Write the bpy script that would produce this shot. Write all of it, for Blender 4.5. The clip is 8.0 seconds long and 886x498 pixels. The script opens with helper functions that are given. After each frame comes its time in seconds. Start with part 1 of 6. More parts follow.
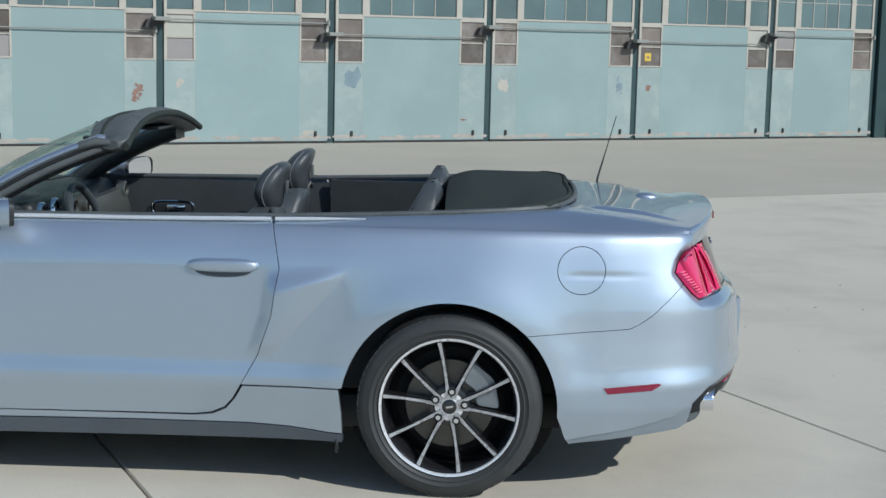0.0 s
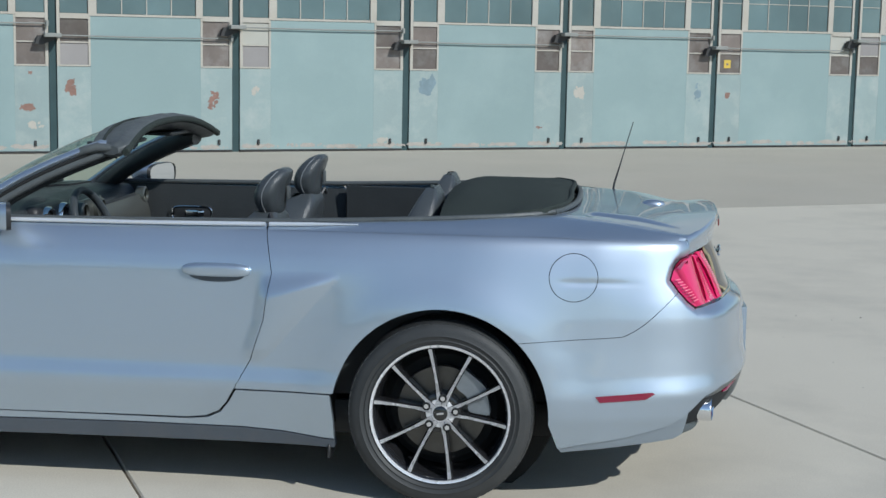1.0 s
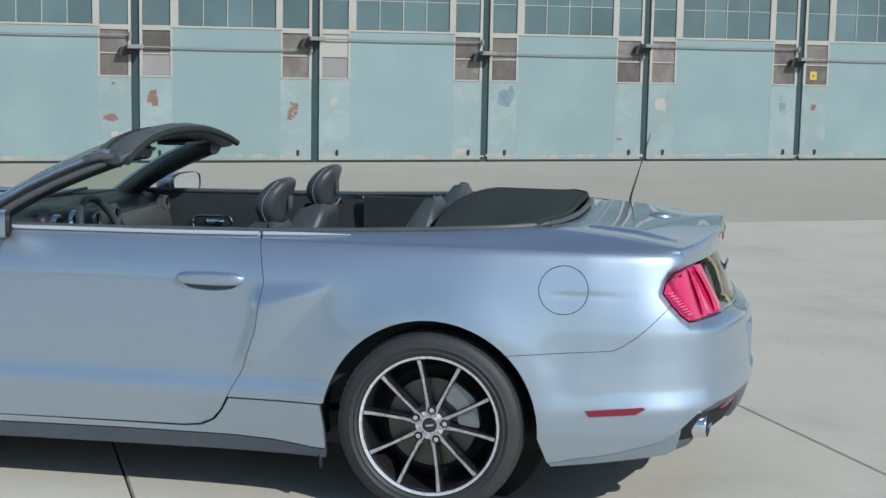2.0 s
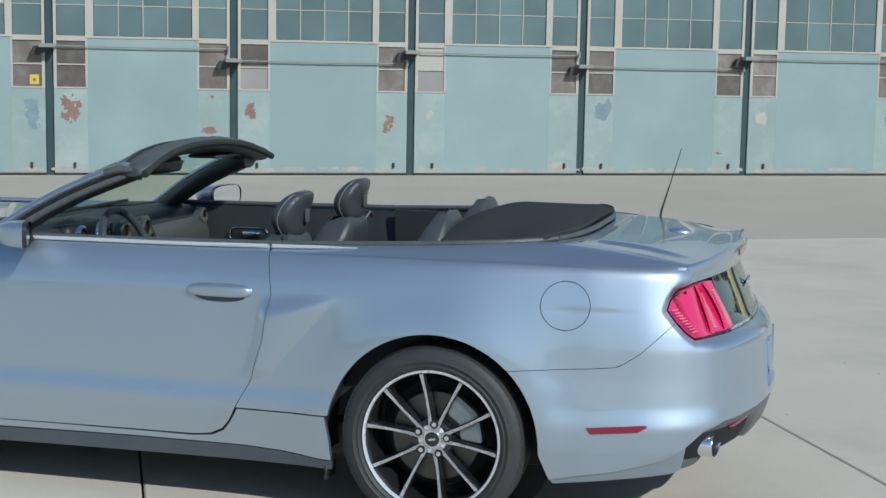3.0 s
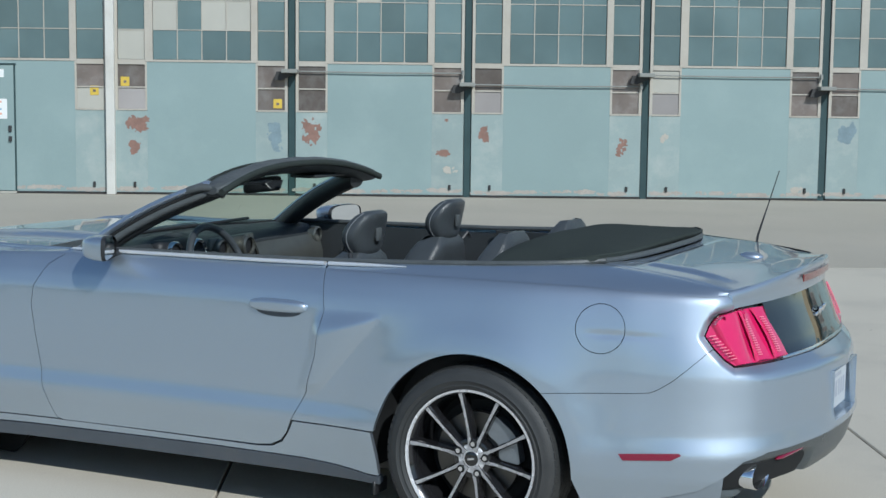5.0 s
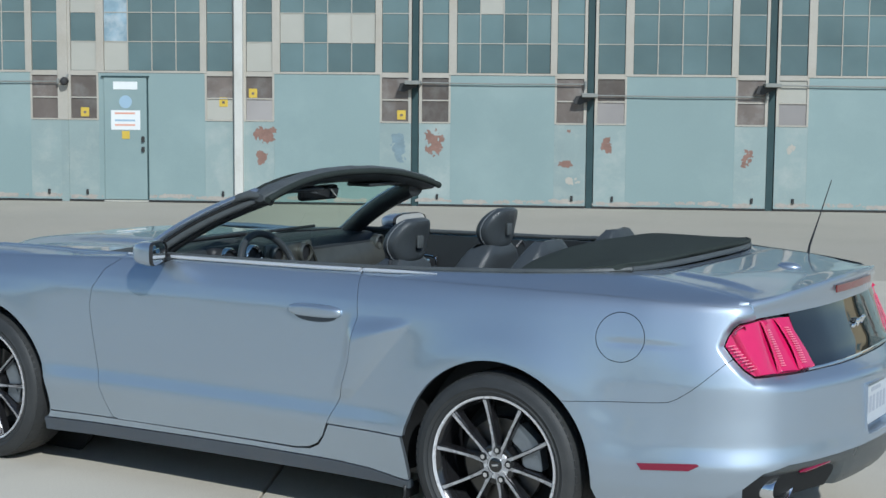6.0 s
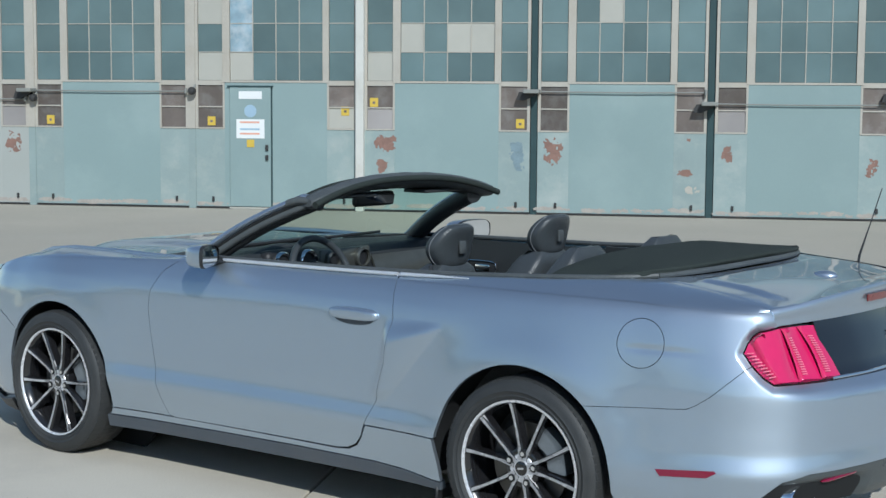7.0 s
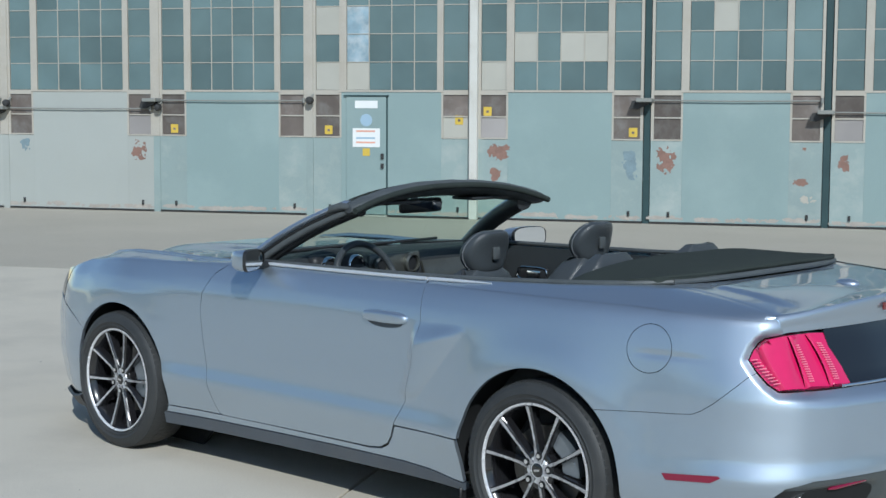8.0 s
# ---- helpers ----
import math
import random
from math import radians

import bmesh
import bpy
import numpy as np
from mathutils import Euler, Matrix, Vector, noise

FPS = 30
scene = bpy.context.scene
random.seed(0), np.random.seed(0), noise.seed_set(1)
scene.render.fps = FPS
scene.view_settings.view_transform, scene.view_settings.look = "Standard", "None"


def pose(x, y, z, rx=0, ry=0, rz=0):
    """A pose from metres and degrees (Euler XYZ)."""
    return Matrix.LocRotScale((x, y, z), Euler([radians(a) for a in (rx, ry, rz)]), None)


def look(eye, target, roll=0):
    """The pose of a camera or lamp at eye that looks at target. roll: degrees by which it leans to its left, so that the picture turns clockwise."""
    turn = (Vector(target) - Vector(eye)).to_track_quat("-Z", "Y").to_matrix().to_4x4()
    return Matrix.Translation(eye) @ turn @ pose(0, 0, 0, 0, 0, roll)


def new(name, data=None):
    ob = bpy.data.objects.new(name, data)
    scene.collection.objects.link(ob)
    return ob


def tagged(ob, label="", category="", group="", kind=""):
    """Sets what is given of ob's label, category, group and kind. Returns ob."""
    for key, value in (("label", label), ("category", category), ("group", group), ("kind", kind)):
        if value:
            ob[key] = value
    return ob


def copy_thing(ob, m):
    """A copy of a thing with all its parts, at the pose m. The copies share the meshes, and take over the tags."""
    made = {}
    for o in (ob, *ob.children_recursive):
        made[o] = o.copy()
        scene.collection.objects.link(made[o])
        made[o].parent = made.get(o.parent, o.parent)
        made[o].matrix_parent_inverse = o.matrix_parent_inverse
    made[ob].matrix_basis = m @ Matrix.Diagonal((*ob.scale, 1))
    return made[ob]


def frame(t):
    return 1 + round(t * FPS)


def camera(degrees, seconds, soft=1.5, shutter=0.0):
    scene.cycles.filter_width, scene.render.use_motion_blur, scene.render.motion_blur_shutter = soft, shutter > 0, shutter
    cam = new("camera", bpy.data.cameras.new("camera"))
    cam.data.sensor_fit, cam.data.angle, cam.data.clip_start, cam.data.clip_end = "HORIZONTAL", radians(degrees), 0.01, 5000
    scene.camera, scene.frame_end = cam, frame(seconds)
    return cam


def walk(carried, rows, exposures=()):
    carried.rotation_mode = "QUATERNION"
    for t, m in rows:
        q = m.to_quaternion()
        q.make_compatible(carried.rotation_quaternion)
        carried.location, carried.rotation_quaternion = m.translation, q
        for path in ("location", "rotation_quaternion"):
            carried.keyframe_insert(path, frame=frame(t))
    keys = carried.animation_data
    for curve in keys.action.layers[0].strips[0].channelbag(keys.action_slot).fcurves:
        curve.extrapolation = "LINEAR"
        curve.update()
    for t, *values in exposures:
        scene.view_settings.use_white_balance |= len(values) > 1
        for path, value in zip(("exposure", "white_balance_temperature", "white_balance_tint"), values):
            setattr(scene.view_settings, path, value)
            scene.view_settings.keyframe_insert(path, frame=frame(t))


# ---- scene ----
cam = camera(33.2, 8.0)
PATH = [
    (0, (0.193, -6.248, 1.687), (0.108, -4.269, 1.406), 1.3),
    (0.5, (0.386, -6.226, 1.685), (0.233, -4.251, 1.407), 1.1),
    (1, (0.581, -6.199, 1.685), (0.364, -4.229, 1.412), 1.1),
    (1.5, (0.782, -6.161, 1.685), (0.498, -4.199, 1.419), 1.1),
    (3, (1.404, -6.02, 1.7), (0.888, -4.103, 1.454), 1.0),
    (3.5, (1.618, -5.955, 1.7), (1.011, -4.064, 1.462), 0.9),
    (4, (1.824, -5.884, 1.701), (1.126, -4.024, 1.469), 0.9),
    (4.5, (2.034, -5.808, 1.701), (1.246, -3.984, 1.475), 0.8),
    (6, (2.684, -5.552, 1.695), (1.624, -3.868, 1.489), 0.5),
    (6.5, (2.876, -5.461, 1.691), (1.736, -3.83, 1.491), 0.5),
    (7, (3.088, -5.367, 1.69), (1.866, -3.795, 1.495), 0.4),
    (7.5, (3.305, -5.269, 1.689), (2.008, -3.758, 1.5), 0.3),
    (8, (3.524, -5.171, 1.691), (2.157, -3.723, 1.507), 0.3),
]
walk(cam, [(t, look(eye, target, roll)) for t, eye, target, roll in PATH], exposures=[(0.0, -0.14, 5950, 6), (4.5, -0.20, 5850, 5), (8.0, -0.21, 5800, 5)])

# ---- daylight: clear sky, sun behind the camera's right shoulder ----
SUN_DIR = Vector((1.1, -0.85, 1.0)).normalized()
world = bpy.data.worlds.new("sky")
scene.world = world
world.use_nodes = True
wn = world.node_tree.nodes
sky = wn.new("ShaderNodeTexSky")
sky.sky_type = "NISHITA"
sky.sun_disc = False
sky.sun_elevation = math.asin(SUN_DIR.z)
sky.sun_rotation = math.atan2(SUN_DIR.x, SUN_DIR.y)
sky.altitude, sky.air_density, sky.dust_density, sky.ozone_density = 50, 1.0, 0.15, 0.3
world.node_tree.links.new(sky.outputs[0], wn["Background"].inputs[0])
wn["Background"].inputs[1].default_value = 0.112
sun_data = bpy.data.lights.new("sun", "SUN")
sun_data.energy, sun_data.angle, sun_data.color = 4.0, radians(0.55), (1.0, 0.955, 0.89)
sun = new("sun", sun_data)
sun.matrix_world = look(SUN_DIR * 30, (0, 0, 0))


# ---- materials ----
def material(name, colour, rough=0.5, metal=0.0, coat=0.0, coat_rough=0.03, coat_ior=1.5, spec=0.5, vary=0.12, scale=6.0,
             grain=0.0, grain_scale=120.0, bump=0.0, bump_scale=60.0, rough_vary=0.08, each=0.0, stain=None,
             stain_amount=0.35, stain_scale=1.3, emit=0.0, trans=0.0, ior=1.45, alpha=1.0):
    """A surface with variation at two scales: broad patches and fine grain, with optional stains and relief."""
    m = bpy.data.materials.new(name)
    m.use_nodes = True
    nt = m.node_tree
    n, lk = nt.nodes, nt.links
    b = n["Principled BSDF"]
    c = (*colour, 1.0)
    co = n.new("ShaderNodeTexCoord")
    geo = n.new("ShaderNodeNewGeometry")
    mix = n.new("ShaderNodeMix")
    mix.data_type = "RGBA"
    mix.inputs["A"].default_value = [max(0.0, v * (1 - vary)) for v in colour] + [1]
    mix.inputs["B"].default_value = [min(1.0, v * (1 + vary)) for v in colour] + [1]
    no = n.new("ShaderNodeTexNoise")
    no.inputs["Scale"].default_value = scale
    no.inputs["Detail"].default_value = 5
    lk.new(geo.outputs["Position"], no.inputs["Vector"])
    lk.new(no.outputs["Fac"], mix.inputs["Factor"])
    out = mix.outputs["Result"]
    fine = n.new("ShaderNodeTexNoise")
    fine.inputs["Scale"].default_value = grain_scale
    fine.inputs["Detail"].default_value = 3
    lk.new(geo.outputs["Position"], fine.inputs["Vector"])
    if grain:
        g = n.new("ShaderNodeMix")
        g.data_type, g.blend_type = "RGBA", "OVERLAY"
        g.inputs["Factor"].default_value = grain
        lk.new(out, g.inputs["A"])
        lk.new(fine.outputs["Fac"], g.inputs["B"])
        out = g.outputs["Result"]
    if stain:
        sn = n.new("ShaderNodeTexNoise")
        sn.inputs["Scale"].default_value = stain_scale
        sn.inputs["Detail"].default_value = 7
        sn.inputs["Roughness"].default_value = 0.62
        lk.new(geo.outputs["Position"], sn.inputs["Vector"])
        ramp = n.new("ShaderNodeMapRange")
        ramp.inputs["From Min"].default_value, ramp.inputs["From Max"].default_value = 0.48, 0.72
        ramp.inputs["To Max"].default_value = stain_amount
        lk.new(sn.outputs["Fac"], ramp.inputs["Value"])
        sm = n.new("ShaderNodeMix")
        sm.data_type = "RGBA"
        lk.new(ramp.outputs[0], sm.inputs["Factor"])
        lk.new(out, sm.inputs["A"])
        sm.inputs["B"].default_value = (*stain, 1)
        out = sm.outputs["Result"]
    if each:
        oi = n.new("ShaderNodeObjectInfo")
        mr = n.new("ShaderNodeMapRange")
        mr.inputs["To Min"].default_value, mr.inputs["To Max"].default_value = 1 - each, 1 + each
        lk.new(oi.outputs["Random"], mr.inputs["Value"])
        hs = n.new("ShaderNodeHueSaturation")
        lk.new(mr.outputs[0], hs.inputs["Value"])
        lk.new(out, hs.inputs["Color"])
        out = hs.outputs["Color"]
    lk.new(out, b.inputs["Base Color"])
    b.inputs["Metallic"].default_value = metal
    b.inputs["Coat Weight"].default_value = coat
    b.inputs["Coat Roughness"].default_value = coat_rough
    b.inputs["Coat IOR"].default_value = coat_ior
    b.inputs["Specular IOR Level"].default_value = spec
    b.inputs["IOR"].default_value = ior
    b.inputs["Transmission Weight"].default_value = trans
    b.inputs["Alpha"].default_value = alpha
    if emit:
        b.inputs["Emission Color"].default_value = c
        b.inputs["Emission Strength"].default_value = emit
    rr = n.new("ShaderNodeMapRange")
    rr.inputs["To Min"].default_value = max(0.0, rough - rough_vary)
    rr.inputs["To Max"].default_value = min(1.0, rough + rough_vary)
    lk.new(no.outputs["Fac"], rr.inputs["Value"])
    lk.new(rr.outputs[0], b.inputs["Roughness"])
    if bump:
        bn = n.new("ShaderNodeTexNoise")
        bn.inputs["Scale"].default_value = bump_scale
        bn.inputs["Detail"].default_value = 4
        lk.new(geo.outputs["Position"], bn.inputs["Vector"])
        bp = n.new("ShaderNodeBump")
        bp.inputs["Strength"].default_value = bump
        bp.inputs["Distance"].default_value = 0.01
        lk.new(bn.outputs["Fac"], bp.inputs["Height"])
        lk.new(bp.outputs[0], b.inputs["Normal"])
    return m


M_PAINT = material("metallic_paint", (0.580, 0.628, 0.690), 0.53, 0.92, coat=1.0, coat_rough=0.04, coat_ior=1.55, vary=0.015, scale=900, grain=0.04, grain_scale=2500, rough_vary=0.03)
# nearly half of the flakes lie flat and reflect more sharply
_n, _l = M_PAINT.node_tree.nodes, M_PAINT.node_tree.links
_a = _n["Principled BSDF"]
_b = _n.new("ShaderNodeBsdfPrincipled")
_b.inputs["Metallic"].default_value, _b.inputs["Roughness"].default_value = 0.92, 0.22
_b.inputs["Coat Weight"].default_value, _b.inputs["Coat Roughness"].default_value, _b.inputs["Coat IOR"].default_value = 1.0, 0.04, 1.55
_b.inputs["Base Color"].default_value = (0.34, 0.465, 0.60, 1)
_m = _n.new("ShaderNodeMixShader")
_m.inputs[0].default_value = 0.48
_l.new(_a.outputs[0], _m.inputs[1])
_l.new(_b.outputs[0], _m.inputs[2])
_l.new(_m.outputs[0], _n["Material Output"].inputs[0])
M_SHUT = material("dark_seam", (0.01, 0.011, 0.012), 0.8, vary=0.2)
M_BLACK = material("black_plastic", (0.022, 0.023, 0.025), 0.45, vary=0.2, grain=0.3, grain_scale=400, bump=0.12, bump_scale=500)
M_GLOSS = material("gloss_black", (0.008, 0.008, 0.009), 0.06, vary=0.1, coat=1.0, coat_rough=0.01, rough_vary=0.02)
M_SKIRT = material("skirt_grey", (0.075, 0.088, 0.105), 0.32, vary=0.15, grain=0.2, grain_scale=500, stain=(0.12, 0.11, 0.1), stain_amount=0.25, stain_scale=9)
M_LIP = material("bumper_lip_grey", (0.26, 0.30, 0.34), 0.35, 0.3, vary=0.06, grain=0.05, grain_scale=600)
M_VALANCE = material("valance_plastic", (0.070, 0.080, 0.083), 0.30, vary=0.2, grain=0.25, grain_scale=500, bump=0.1, bump_scale=400)
M_RUBBER = material("tyre_rubber", (0.034, 0.036, 0.037), 0.58, vary=0.25, scale=14, grain=0.25, grain_scale=300, bump=0.15, bump_scale=220, stain=(0.075, 0.07, 0.065), stain_amount=0.25, stain_scale=6)
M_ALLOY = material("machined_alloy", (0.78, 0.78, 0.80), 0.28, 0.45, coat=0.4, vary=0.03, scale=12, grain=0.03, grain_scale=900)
M_RIMBLACK = material("rim_black_paint", (0.018, 0.018, 0.02), 0.22, 0.2, coat=0.8, vary=0.2)
M_DISC = material("brake_disc_steel", (0.115, 0.110, 0.102), 0.36, 0.85, vary=0.25, scale=22, grain=0.3, grain_scale=500)
M_CALIPER = material("caliper_grey", (0.24, 0.265, 0.29), 0.32, 0.6, vary=0.2, scale=30)
M_CHROME = material("chrome", (0.82, 0.83, 0.85), 0.09, 1.0, vary=0.04, rough_vary=0.03)
# near-white: the belt line's highlight put into a colour
M_BRIGHT = material("painted_belt_highlight", (0.86, 0.87, 0.89), 0.30, 0.55, vary=0.02, rough_vary=0.03)
M_LEATHER = material("black_leather", (0.052, 0.059, 0.064), 0.32, vary=0.25, scale=9, grain=0.25, grain_scale=260, bump=0.25, bump_scale=240, spec=0.6)
M_STITCH = material("pale_stitching", (0.22, 0.23, 0.24), 0.7)
M_DASH = material("dash_vinyl", (0.030, 0.033, 0.035), 0.42, vary=0.25, grain=0.3, grain_scale=350, bump=0.3, bump_scale=350)
M_TRIM = material("brushed_dash_trim", (0.125, 0.130, 0.118), 0.34, 0.6, vary=0.2, scale=18, grain=0.3, grain_scale=500)
M_FABRIC = material("soft_top_fabric", (0.034, 0.042, 0.038), 0.85, vary=0.2, scale=8, grain=0.5, grain_scale=700, bump=0.4, bump_scale=500, spec=0.25)
M_SEAL = material("rubber_seal", (0.078, 0.086, 0.088), 0.5, vary=0.3, scale=16, bump=0.3, bump_scale=60)
M_RED = material("red_lens", (0.64, 0.012, 0.11), 0.16, coat=1.0, vary=0.1, scale=20, rough_vary=0.03)
M_RIB = material("pale_red_ribs", (0.80, 0.16, 0.26), 0.2, coat=1.0, vary=0.1)
M_BRAKE = material("smoked_red_lens", (0.16, 0.022, 0.022), 0.25, coat=1.0, vary=0.3, scale=40)
M_REDDARK = material("red_lens_dark", (0.30, 0.010, 0.045), 0.15, coat=1.0, vary=0.15)
M_MARK = material("marker_red", (0.20, 0.003, 0.03), 0.15, coat=1.0, vary=0.1)
M_PLATE = material("plate_white", (0.50, 0.53, 0.56), 0.4, vary=0.06)
M_PLATEBAR = material("plate_bar", (0.36, 0.39, 0.45), 0.5)
M_CONCRETE = material("concrete_slab", (0.560, 0.514, 0.428), 0.82, vary=0.08, scale=0.9, grain=0.22, grain_scale=140, bump=0.08, bump_scale=160, each=0.03, stain=(0.30, 0.28, 0.245), stain_amount=0.40, stain_scale=0.75)
M_APRON = material("concrete_apron", (0.430, 0.392, 0.325), 0.85, vary=0.12, scale=0.6, grain=0.3, grain_scale=50, bump=0.3, bump_scale=70, stain=(0.45, 0.42, 0.36), stain_amount=0.5, stain_scale=0.35)
M_FIELD = material("far_ground", (0.34, 0.315, 0.27), 0.9, vary=0.2, scale=0.05, grain=0.3, grain_scale=2)
M_TEAL = material("teal_painted_steel", (0.250, 0.330, 0.325), 0.48, vary=0.06, scale=0.9, grain=0.03, grain_scale=40, stain=(0.35, 0.43, 0.42), stain_amount=0.40, stain_scale=0.7, each=0.03, bump=0.03, bump_scale=3)
M_STRIP = material("worn_teal_steel", (0.275, 0.342, 0.332), 0.55, vary=0.10, scale=2.2, grain=0.06, grain_scale=50, stain=(0.42, 0.45, 0.42), stain_amount=0.55, stain_scale=2.6, each=0.05, bump=0.03, bump_scale=3)
M_PALE = material("pale_grey_steel", (0.38, 0.40, 0.375), 0.5, vary=0.06, scale=1.0, grain=0.03, grain_scale=40, stain=(0.36, 0.37, 0.34), stain_amount=0.4, stain_scale=1.1, each=0.03)
M_CREAM = material("cream_paint", (0.44, 0.41, 0.355), 0.55, vary=0.10, scale=3, grain=0.15, grain_scale=50, stain=(0.38, 0.33, 0.26), stain_amount=0.45, stain_scale=2.2)
M_WHITE = material("weathered_white_paint", (0.60, 0.59, 0.545), 0.55, vary=0.08, scale=3, grain=0.12, grain_scale=50, stain=(0.42, 0.38, 0.32), stain_amount=0.35, stain_scale=2.2)
M_BROKEN = material("cracked_pane", (0.26, 0.36, 0.42), 0.3, vary=0.5, scale=5, stain=(0.55, 0.58, 0.58), stain_amount=0.9, stain_scale=2.4)
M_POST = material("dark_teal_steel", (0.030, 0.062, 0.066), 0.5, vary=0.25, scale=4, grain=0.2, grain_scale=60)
M_PANE = material("teal_pane", (0.120, 0.176, 0.182), 0.20, vary=0.25, scale=1.5, each=0.22, coat=0.35, rough_vary=0.1)
M_PANEFILL = material("cream_infill", (0.42, 0.41, 0.36), 0.6, vary=0.08, scale=3, each=0.06)
M_BROWN = material("brown_pane", (0.150, 0.125, 0.110), 0.35, vary=0.35, scale=4, each=0.35, coat=0.2, stain=(0.26, 0.25, 0.235), stain_amount=0.7, stain_scale=3.5)
M_BROWNLT = material("faded_pane", (0.30, 0.28, 0.27), 0.4, vary=0.2, scale=2, each=0.2)
M_RUST = material("rust_primer", (0.25, 0.150, 0.120), 0.8, vary=0.35, scale=9, grain=0.4, grain_scale=80)
M_SCUFF = material("scuffed_primer", (0.38, 0.345, 0.305), 0.75, vary=0.25, scale=7, grain=0.3, grain_scale=70)
M_BLUECHIP = material("blue_grey_primer", (0.195, 0.265, 0.295), 0.7, vary=0.3, scale=9, grain=0.3, grain_scale=80)
M_YELLOW = material("yellow_sticker", (0.62, 0.44, 0.07), 0.5, vary=0.15, scale=12)
M_SIGNWHITE = material("sign_white", (0.78, 0.79, 0.78), 0.5, vary=0.05)
M_SIGNORANGE = material("sign_orange", (0.72, 0.38, 0.28), 0.5, vary=0.08)
M_SIGNBLUE = material("sign_blue", (0.34, 0.47, 0.58), 0.5, vary=0.08)
M_DARKMETAL = material("dark_metal_and_shade", (0.05, 0.05, 0.05), 0.6, 0.3, vary=0.3)
M_PIPE = material("galvanised_pipe", (0.25, 0.255, 0.235), 0.6, 0.0, vary=0.15)


def glass_material(name, tint, rough=0.0):
    m = bpy.data.materials.new(name)
    m.use_nodes = True
    n, lk = m.node_tree.nodes, m.node_tree.links
    n.remove(n["Principled BSDF"])
    tr = n.new("ShaderNodeBsdfTransparent")
    tr.inputs[0].default_value = (*tint, 1)
    gl = n.new("ShaderNodeBsdfGlossy")
    gl.inputs["Roughness"].default_value = rough
    lw = n.new("ShaderNodeLayerWeight")
    pw = n.new("ShaderNodeMath")
    pw.operation = "POWER"
    pw.inputs[1].default_value = 5.0
    lk.new(lw.outputs["Facing"], pw.inputs[0])
    fr = n.new("ShaderNodeMath")
    fr.operation = "MULTIPLY_ADD"
    fr.inputs[1].default_value, fr.inputs[2].default_value = 0.9, 0.05
    lk.new(pw.outputs[0], fr.inputs[0])
    mx = n.new("ShaderNodeMixShader")
    lk.new(fr.outputs[0], mx.inputs[0])
    lk.new(tr.outputs[0], mx.inputs[1])
    lk.new(gl.outputs[0], mx.inputs[2])
    lk.new(mx.outputs[0], n["Material Output"].inputs[0])
    return m


M_STUCCO = material("beige_stucco", (0.46, 0.37, 0.23), 0.85, vary=0.1, scale=0.8, grain=0.2, grain_scale=30, stain=(0.33, 0.27, 0.18), stain_amount=0.4)
M_LEAF = material("tree_leaves", (0.055, 0.085, 0.035), 0.7, vary=0.4, scale=0.4)
M_BARK = material("tree_bark", (0.10, 0.08, 0.06), 0.9, vary=0.3)
M_GLASS = glass_material("windscreen_glass", (0.82, 0.95, 0.86))
M_MIRROR = material("mirror_glass", (0.85, 0.87, 0.88), 0.02, 1.0, vary=0.01, rough_vary=0.01)


# ---- mesh helpers ----
def part(name, data, mat, parent=None, label="", smooth=True):
    """One mesh object, from a bmesh or a mesh, under a thing or a part."""
    if isinstance(data, bmesh.types.BMesh):
        me = bpy.data.meshes.new(name)
        bmesh.ops.recalc_face_normals(data, faces=data.faces)
        data.to_mesh(me)
        data.free()
    else:
        me = data
    if smooth:
        me.polygons.foreach_set("use_smooth", [True] * len(me.polygons))
        me.set_sharp_from_angle(angle=radians(38))
    me.materials.clear()
    me.materials.append(mat)
    ob = new(name, me)
    if parent:
        ob.parent = parent
        ob.matrix_parent_inverse = parent.matrix_world.inverted() if parent.type == "EMPTY" else Matrix()
    if label:
        ob["label"] = label
    return ob


def put(ob, m):
    ob.matrix_basis = m
    return ob


def box(x0, x1, y0, y1, z0, z1, bevel=0.0, seg=2, bm=None):
    bm = bm or bmesh.new()
    r = bmesh.ops.create_cube(bm, size=1, matrix=Matrix.Translation(((x0 + x1) / 2, (y0 + y1) / 2, (z0 + z1) / 2)) @ Matrix.Diagonal((abs(x1 - x0), abs(y1 - y0), abs(z1 - z0), 1)))
    if bevel:
        vs = set(r["verts"])
        es = [e for e in bm.edges if e.verts[0] in vs and e.verts[1] in vs]
        bmesh.ops.bevel(bm, geom=es, offset=bevel, segments=seg, affect="EDGES", profile=0.5)
    return bm


def cyl(p0, p1, r0, r1=None, seg=20, bm=None, caps=True):
    bm = bm or bmesh.new()
    p0, p1 = Vector(p0), Vector(p1)
    d = p1 - p0
    m = Matrix.Translation((p0 + p1) / 2) @ d.to_track_quat("Z", "Y").to_matrix().to_4x4()
    bmesh.ops.create_cone(bm, cap_ends=caps, segments=seg, radius1=r0, radius2=r0 if r1 is None else r1, depth=d.length, matrix=m)
    return bm


